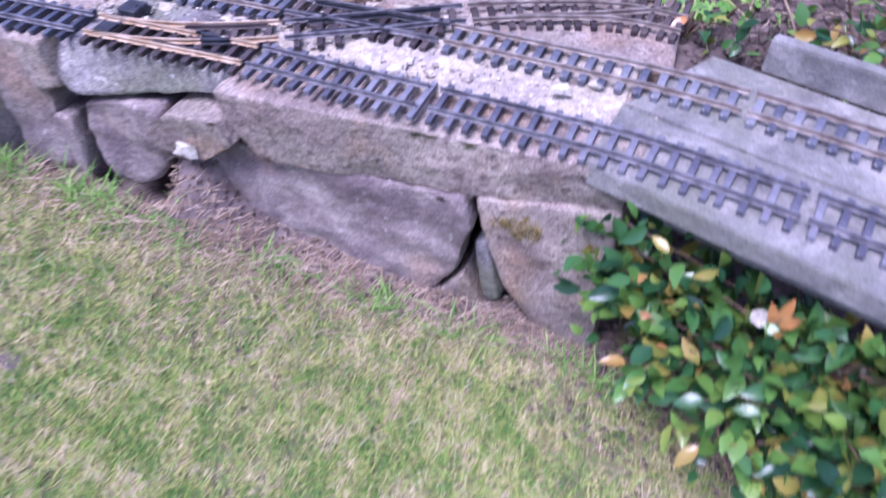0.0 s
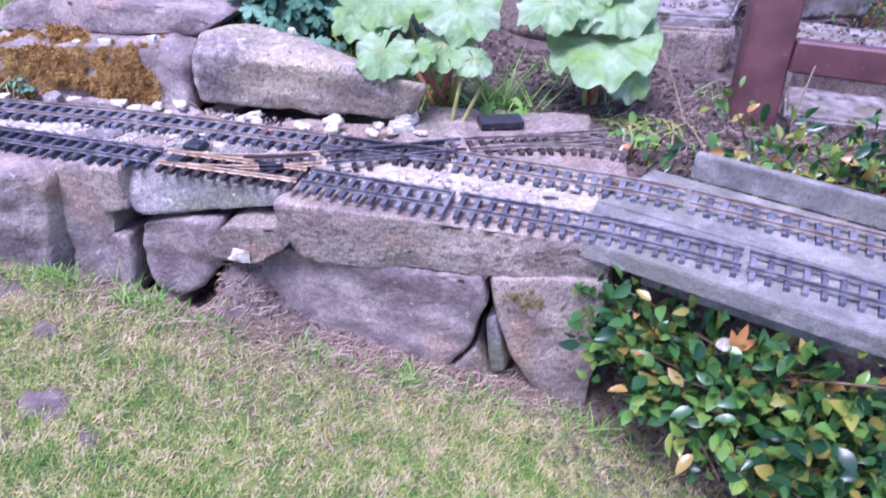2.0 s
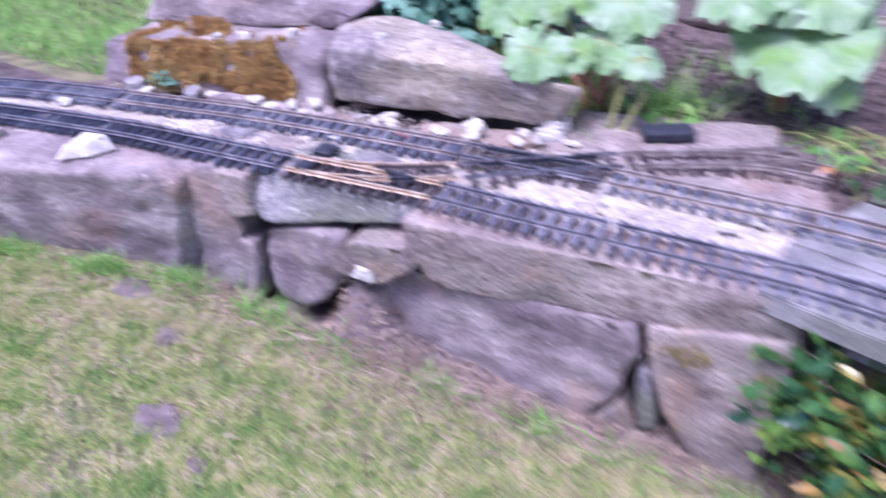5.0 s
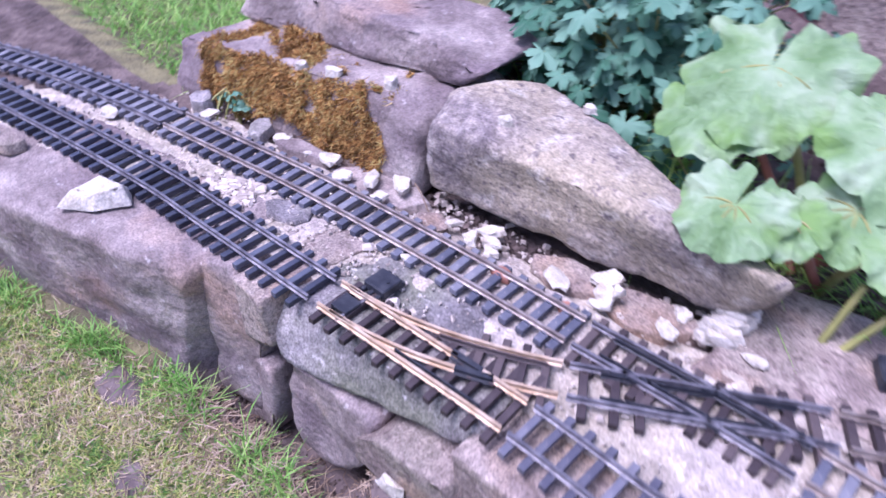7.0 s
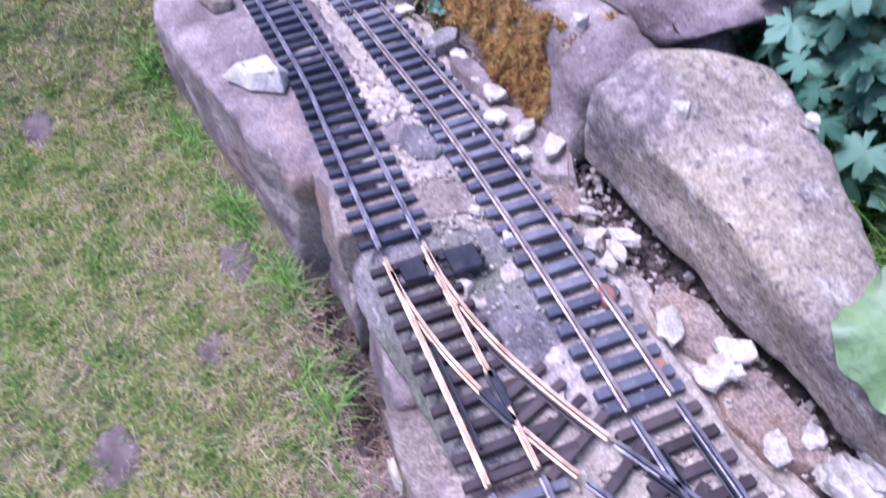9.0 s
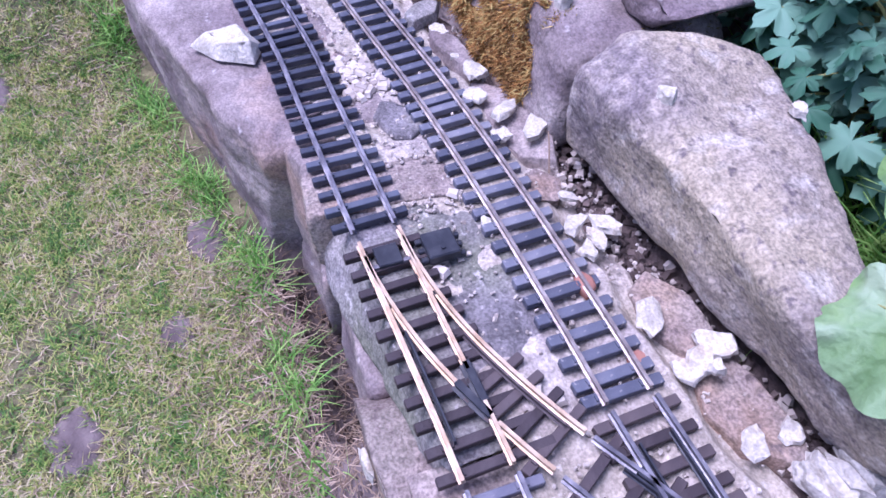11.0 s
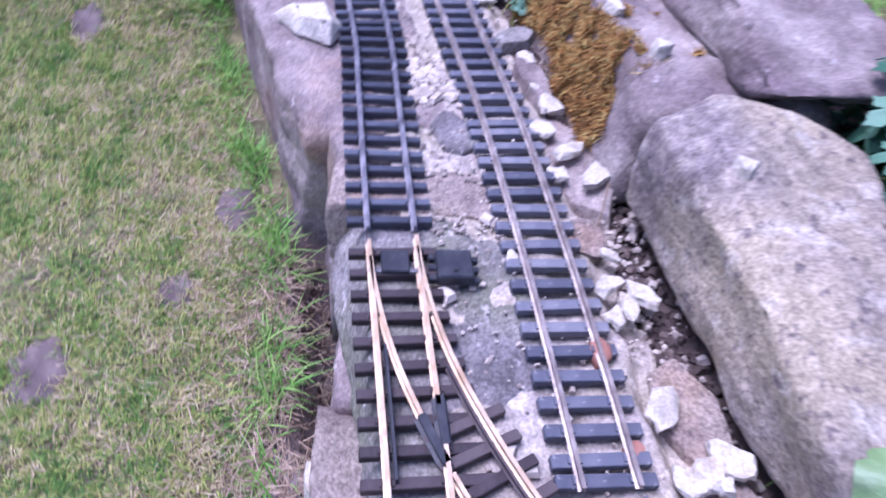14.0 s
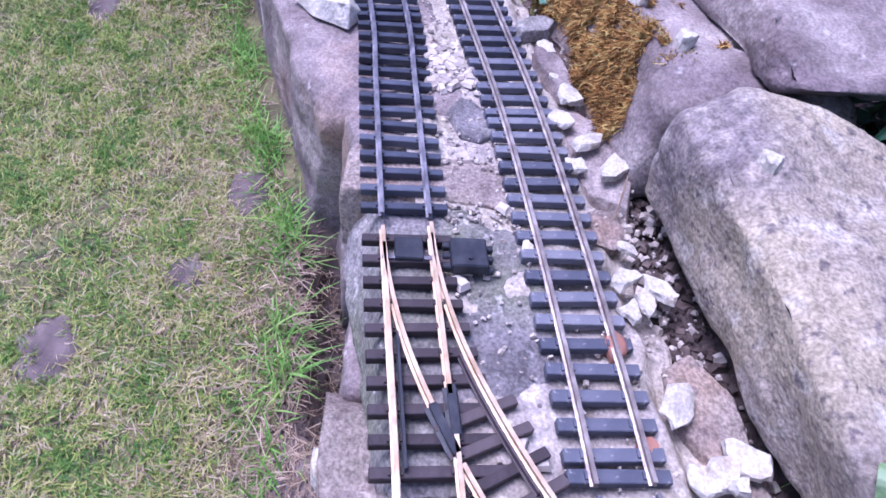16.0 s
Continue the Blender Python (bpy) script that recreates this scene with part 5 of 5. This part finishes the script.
# two bare green stalks beside the flat stone
so = tagged(empty("cut_stalks"), "two bare green stalks at the border's edge", "plant")
for a, b in (((-0.385, 1.255, 0.425), (-0.375, 1.275, 0.51)), ((-0.365, 1.26, 0.425), (-0.335, 1.285, 0.50))):
    bm = bmesh.new()
    stem(bm, Vector(a), Vector(b), 0.005, 0.0045)
    part("stalk", bm, M_STALK, so, smooth=True)


def clump(name, label, centre, radii, n, R, lobes, seed, material, depth=0.4, category="plant"):
    rnd = random.Random(seed)
    ob = tagged(empty(name), label, category)
    verts, faces = [], []
    bm = bmesh.new()
    c = Vector(centre)
    root = Vector((c.x, c.y, ground_z(c.x, c.y) - 0.01))
    for i in range(n):
        d = Vector((rnd.gauss(0, 1), rnd.gauss(0, 1) - 0.3, abs(rnd.gauss(0, 1)) * 0.9)).normalized()
        if d.z < 0.35 and d.x > 0.1 and n > 500 and rnd.random() < 0.85:
            continue
        k = rnd.uniform(0.55, 1.05)
        p = c + Vector((d.x * radii[0], d.y * radii[1], d.z * radii[2])) * k
        az = math.degrees(math.atan2(d.x, -d.y)) + rnd.gauss(0, 25)
        lobed_leaf(verts, faces, leaf_pose(p, rnd.uniform(5, 45) + 15 * (1 - d.z), az, rnd.gauss(0, 14)), R * rnd.uniform(0.6, 1.15), lobes, rnd, depth=depth, teeth=0.1, ruffle=0.08, cup=0.25, rings=3, gap=0.7)
        if i % 3 == 0:
            stem(bm, root + Vector((rnd.gauss(0, 0.04), rnd.gauss(0, 0.04), 0)), p, 0.0022, 0.0013, sag=-0.02, seg=4)
    part("stem_mass", bm, M_STALK, ob)["kind"] = "stuff"
    f = from_lists("foliage", verts, faces, material, ob, smooth=True)
    f["kind"] = "stuff"


clump("leafy_plant", "blue-green leafy perennial clump behind the boulder", (-0.82, 1.55, 0.46), (0.31, 0.22, 0.31), 760, 0.027, 5, 51, M_GERAN, depth=0.5)
clump("leafy_plant", "bright green low plant on the upper bank", (-1.86, 2.0, 0.60), (0.26, 0.2, 0.15), 200, 0.035, 3, 52, M_SHRUB, depth=0.3)
clump("weed", "small green weed in the soil border", (-0.30, 1.36, 0.42), (0.05, 0.05, 0.04), 14, 0.018, 3, 53, M_LUSH)
clump("weed", "small green weed beside the mossy block", (-1.30, 1.075, 0.435), (0.05, 0.02, 0.03), 40, 0.009, 3, 54, M_GERAN)
clump("weed", "low green weeds in the soil border", (0.0, 1.4, 0.405), (0.12, 0.1, 0.02), 70, 0.012, 3, 55, M_LUSH)


def crevice(rnd):
    x = rnd.uniform(-1.2, -0.42)
    y = lerp_tab([(-1.2, 1.075), (-0.9, 1.12), (-0.6, 1.145), (-0.4, 1.2)], x) + rnd.uniform(-0.01, 0.05)
    return x, y, 0.405, 1.0


scatter_chips("rubble", 700, crevice, 0.009, 81, M_CLOD, "dark soil and stone crumbs in the crevice by the boulder", "rubble")
scatter_chips("rubble", 260, crevice, 0.008, 82, M_CHIP, "pale stone crumbs in the crevice by the boulder", "rubble", lift=0.006)


def soil_foot(rnd):
    x = rnd.uniform(-1.0, 0.02)
    y = float(lawn_edge(x)) + rnd.uniform(-0.03, 0.07)
    return x, y, ground_z(x, y), 0.7


scatter_chips("soil_clods", 1500, soil_foot, 0.006, 83, M_CLOD, "brown soil crumbs at the wall's foot", "soil")
white_stone((-0.635, 0.838, 0.312), (0.04, 0.012, 0.028), 3, 97, "white limestone chip on a small wall block")


def single_leaf(name, at, out, L, W, material, label):
    out = Vector(out).normalized()
    xax = out.cross(Vector((0, -0.7, 0.7))).normalized()
    zax = xax.cross(out)
    m = Matrix(((xax.x, out.x, zax.x, at[0]), (xax.y, out.y, zax.y, at[1]), (xax.z, out.z, zax.z, at[2]), (0, 0, 0, 1)))
    verts, faces = [], []
    leaf_blade(verts, faces, m, L, W, 0.3, 0.2)
    return from_lists(name, verts, faces, material, None, label, smooth=True)


tagged(single_leaf("pale_leaf", (0.145, 0.835, 0.345), (1, -0.1, 0.25), 0.034, 0.02, M_WHITE, "single pale cream leaf on the shrub"), category="leaf")
sprig = tagged(empty("leaf_sprig"), "upright sprig of orange young leaves at the deck's edge", "plant")
for at, out in (((0.176, 0.832, 0.355), (0.1, -0.1, 1)), ((0.178, 0.832, 0.345), (0.4, -0.3, 0.9)), ((0.174, 0.832, 0.345), (-0.3, -0.2, 1))):
    o = single_leaf("leaf", at, out, 0.036, 0.013, M_SPRIG, "")
    o.parent = sprig
bm = bmesh.new()
bmesh.ops.create_cone(bm, cap_ends=True, segments=12, radius1=0.0026, radius2=0.0022, depth=0.003, matrix=pose(0.243, 0.8885, RAIL_Z + 0.0012))
tagged(part("screw", bm, M_STEEL), "tiny bright steel screw on a rail", "screw")


# ---- garden steps, fence ----
def slab(name, corners, top, thick, material, parent, seed, label=""):
    """A worn slab from four plan corners, with broken edges."""
    bm = bmesh.new()
    low = [bm.verts.new((*c, top - thick)) for c in corners]
    up = [bm.verts.new((*c, top)) for c in corners]
    bm.faces.new(low[::-1])
    bm.faces.new(up)
    for i in range(4):
        bm.faces.new((low[i], low[(i + 1) % 4], up[(i + 1) % 4], up[i]))
    bmesh.ops.bevel(bm, geom=list(bm.edges), offset=0.008, segments=2, affect="EDGES")
    bmesh.ops.triangulate(bm, faces=bm.faces)
    for _ in range(4):
        long = [e for e in bm.edges if e.calc_length() > 0.03]
        if not long:
            break
        bmesh.ops.subdivide_edges(bm, edges=long, cuts=1)
        bmesh.ops.triangulate(bm, faces=[f for f in bm.faces if len(f.verts) > 3])
    bm.normal_update()
    for v in bm.verts:
        p = v.co + Vector((seed * 2.1, 0, 0))
        v.co += v.normal * (0.004 * noise.noise(p * 12) + 0.002 * noise.noise(p * 45))
    return part(name, bm, material, parent, label, smooth=True)


steps = tagged(empty("garden_steps"), "mossy stone garden steps climbing beside the border", "steps")
slab("tread", [(-0.13, 1.86), (0.15, 1.92), (0.235, 2.53), (-0.13, 2.42)], 0.53, 0.05, M_CONC, steps, 1)
slab("riser", [(-0.13, 1.845), (0.165, 1.90), (0.17, 2.0), (-0.13, 1.97)], 0.50, 0.12, M_STONE_W, steps, 2, "buff riser stone with moss")
slab("riser", [(-0.70, 1.90), (-0.505, 1.91), (-0.505, 2.1), (-0.70, 2.1)], 0.66, 0.24, M_STONE_W, steps, 3, "buff riser stone with moss")
slab("riser", [(-0.495, 1.91), (-0.28, 1.90), (-0.28, 2.1), (-0.495, 2.1)], 0.645, 0.23, M_STONE_W, steps, 4, "buff riser stone with moss")
slab("tread", [(-0.5, 1.93), (-0.2, 1.90), (-0.06, 2.3), (-0.5, 2.5)], 0.695, 0.045, M_CONC, steps, 5)
slab("tread", [(0.27, 2.10), (0.66, 2.13), (0.70, 2.40), (0.27, 2.38)], 0.425, 0.05, M_CONC, steps, 6)
slab("riser", [(0.26, 2.13), (0.66, 2.16), (0.66, 2.3), (0.26, 2.3)], 0.37, 0.2, M_STONE_W, steps, 7, "buff riser stone with moss")
slab("tread", [(0.34, 1.90), (0.62, 1.92), (0.66, 2.16), (0.36, 2.14)], 0.305, 0.05, M_CONC, steps, 8)
slab("riser", [(0.22, 1.74), (0.30, 1.75), (0.31, 1.84), (0.22, 1.84)], 0.46, 0.2, M_STONE_W, steps, 9, "small mossy riser stone")
slab("side_slab", [(0.25, 2.40), (0.62, 2.62), (0.60, 2.68), (0.24, 2.46)], 0.56, 0.16, M_CONC, steps, 10, "grey slab set on edge")


def timber(bm, size, m):
    box(bm, size, m, 0.004)


fence = tagged(empty("fence"), "dark brown stained timber fence post and rail", "fence")
bm = bmesh.new()
timber(bm, (0.097, 0.097, 1.1), pose(0.222, 1.64, 0.33, 0, 0, 0) @ pose(0, 0, 0, 0, -3.5, 2) @ pose(0, 0, 0.5))
part("post", bm, M_PAINT, fence, "scratched dark brown post")
bm = bmesh.new()
timber(bm, (1.3, 0.035, 0.068), pose(0.91, 1.60, 0.544, 0, 0.3, 0))
part("rail", bm, M_PAINT, fence, "dark brown rail")
fence2 = tagged(empty("fence_post"), "dark brown timber post beside the steps", "post")
bm = bmesh.new()
timber(bm, (0.06, 0.06, 0.9), pose(-0.735, 1.93, 0.85))
part("post", bm, M_PAINT, fence2)

stone("border_stone", [(-1.25, 0.6), (-0.75, 0.6), (-0.75, 0.72), (-1.2, 0.74)], 2.3, 2.5, M_STONE, 61, "grey boulder at the back of the bank", rough=0.012, group=BG)


def step_moss(rnd):
    x, y = rnd.uniform(0.3, 0.6), rnd.uniform(1.68, 1.93)
    return Vector((x, y, ground_z(x, y))), Vector((0, 0, 1))


tufts("moss", 3500, step_moss, 0.014, 71, M_MOSS, "rusty moss on the ground below the steps")


def tread_litter(rnd):
    x, y = rnd.uniform(-0.1, 0.2), rnd.uniform(1.95, 2.5)
    return x, y, 0.53, smoothstep(0.1, 0.4, noise.noise(Vector((x * 8, y * 8, 0))) + (0.35 if y > 2.3 else 0))


scatter_chips("leaf_litter", 420, tread_litter, 0.008, 72, M_CLOD, "dark leaf litter on a step", "litter")
scatter_chips("leaf_litter", 200, lambda r: (r.uniform(0.3, 0.64), r.uniform(2.14, 2.38), 0.425, 0.6), 0.008, 73, M_CLOD, "dark leaf litter on a step", "litter")
shrub("bush", [(0.56 + rs.uniform(-0.08, 0.5), 2.62 + rs.uniform(-0.12, 0.5), rs.uniform(0.42, 0.85)) for _ in range(50)], [(0.62, 2.7, 0.3), (0.75, 2.75, 0.3), (0.9, 2.8, 0.3)], 74,
      "dark twiggy bush beside the steps", leaf=0.024, per=30, spread=0.06)


def behind_steps(rnd):
    x, y = rnd.uniform(-0.6, 1.7), rnd.uniform(2.3, 4.2)
    return x, y, ground_z(x, y), 0.5 + 0.5 * noise.noise(Vector((x * 4, y * 4, 2)))


scatter_chips("leaf_litter", 4500, behind_steps, 0.026, 75, M_CLOD, "dark leaf litter and soil behind the steps", "litter")
# a few long dry stalks in the border
dry = tagged(empty("dry_stalks"), "thin dry stalks in the soil border", "plant")
for pts in (((-0.02, 1.55, 0.56), (0.07, 1.42, 0.43)), ((0.05, 1.47, 0.43), (0.12, 1.36, 0.40)), ((0.29, 1.5, 0.56), (0.27, 1.45, 0.40)), ((0.05, 1.44, 0.42), (0.05, 1.30, 0.41))):
    bm = bmesh.new()
    stem(bm, Vector(pts[0]), Vector(pts[1]), 0.0022, 0.0016, sag=-0.012)
    part("stalk", bm, M_STRAW, dry)
bm = bmesh.new()
stem(bm, Vector((-0.905, 1.12, 0.445)), Vector((-0.86, 1.105, 0.425)), 0.001, 0.001, sag=-0.004)
tagged(part("dry_stalk", bm, M_STRAW), "bent dry stalk beside the white stones", "plant")
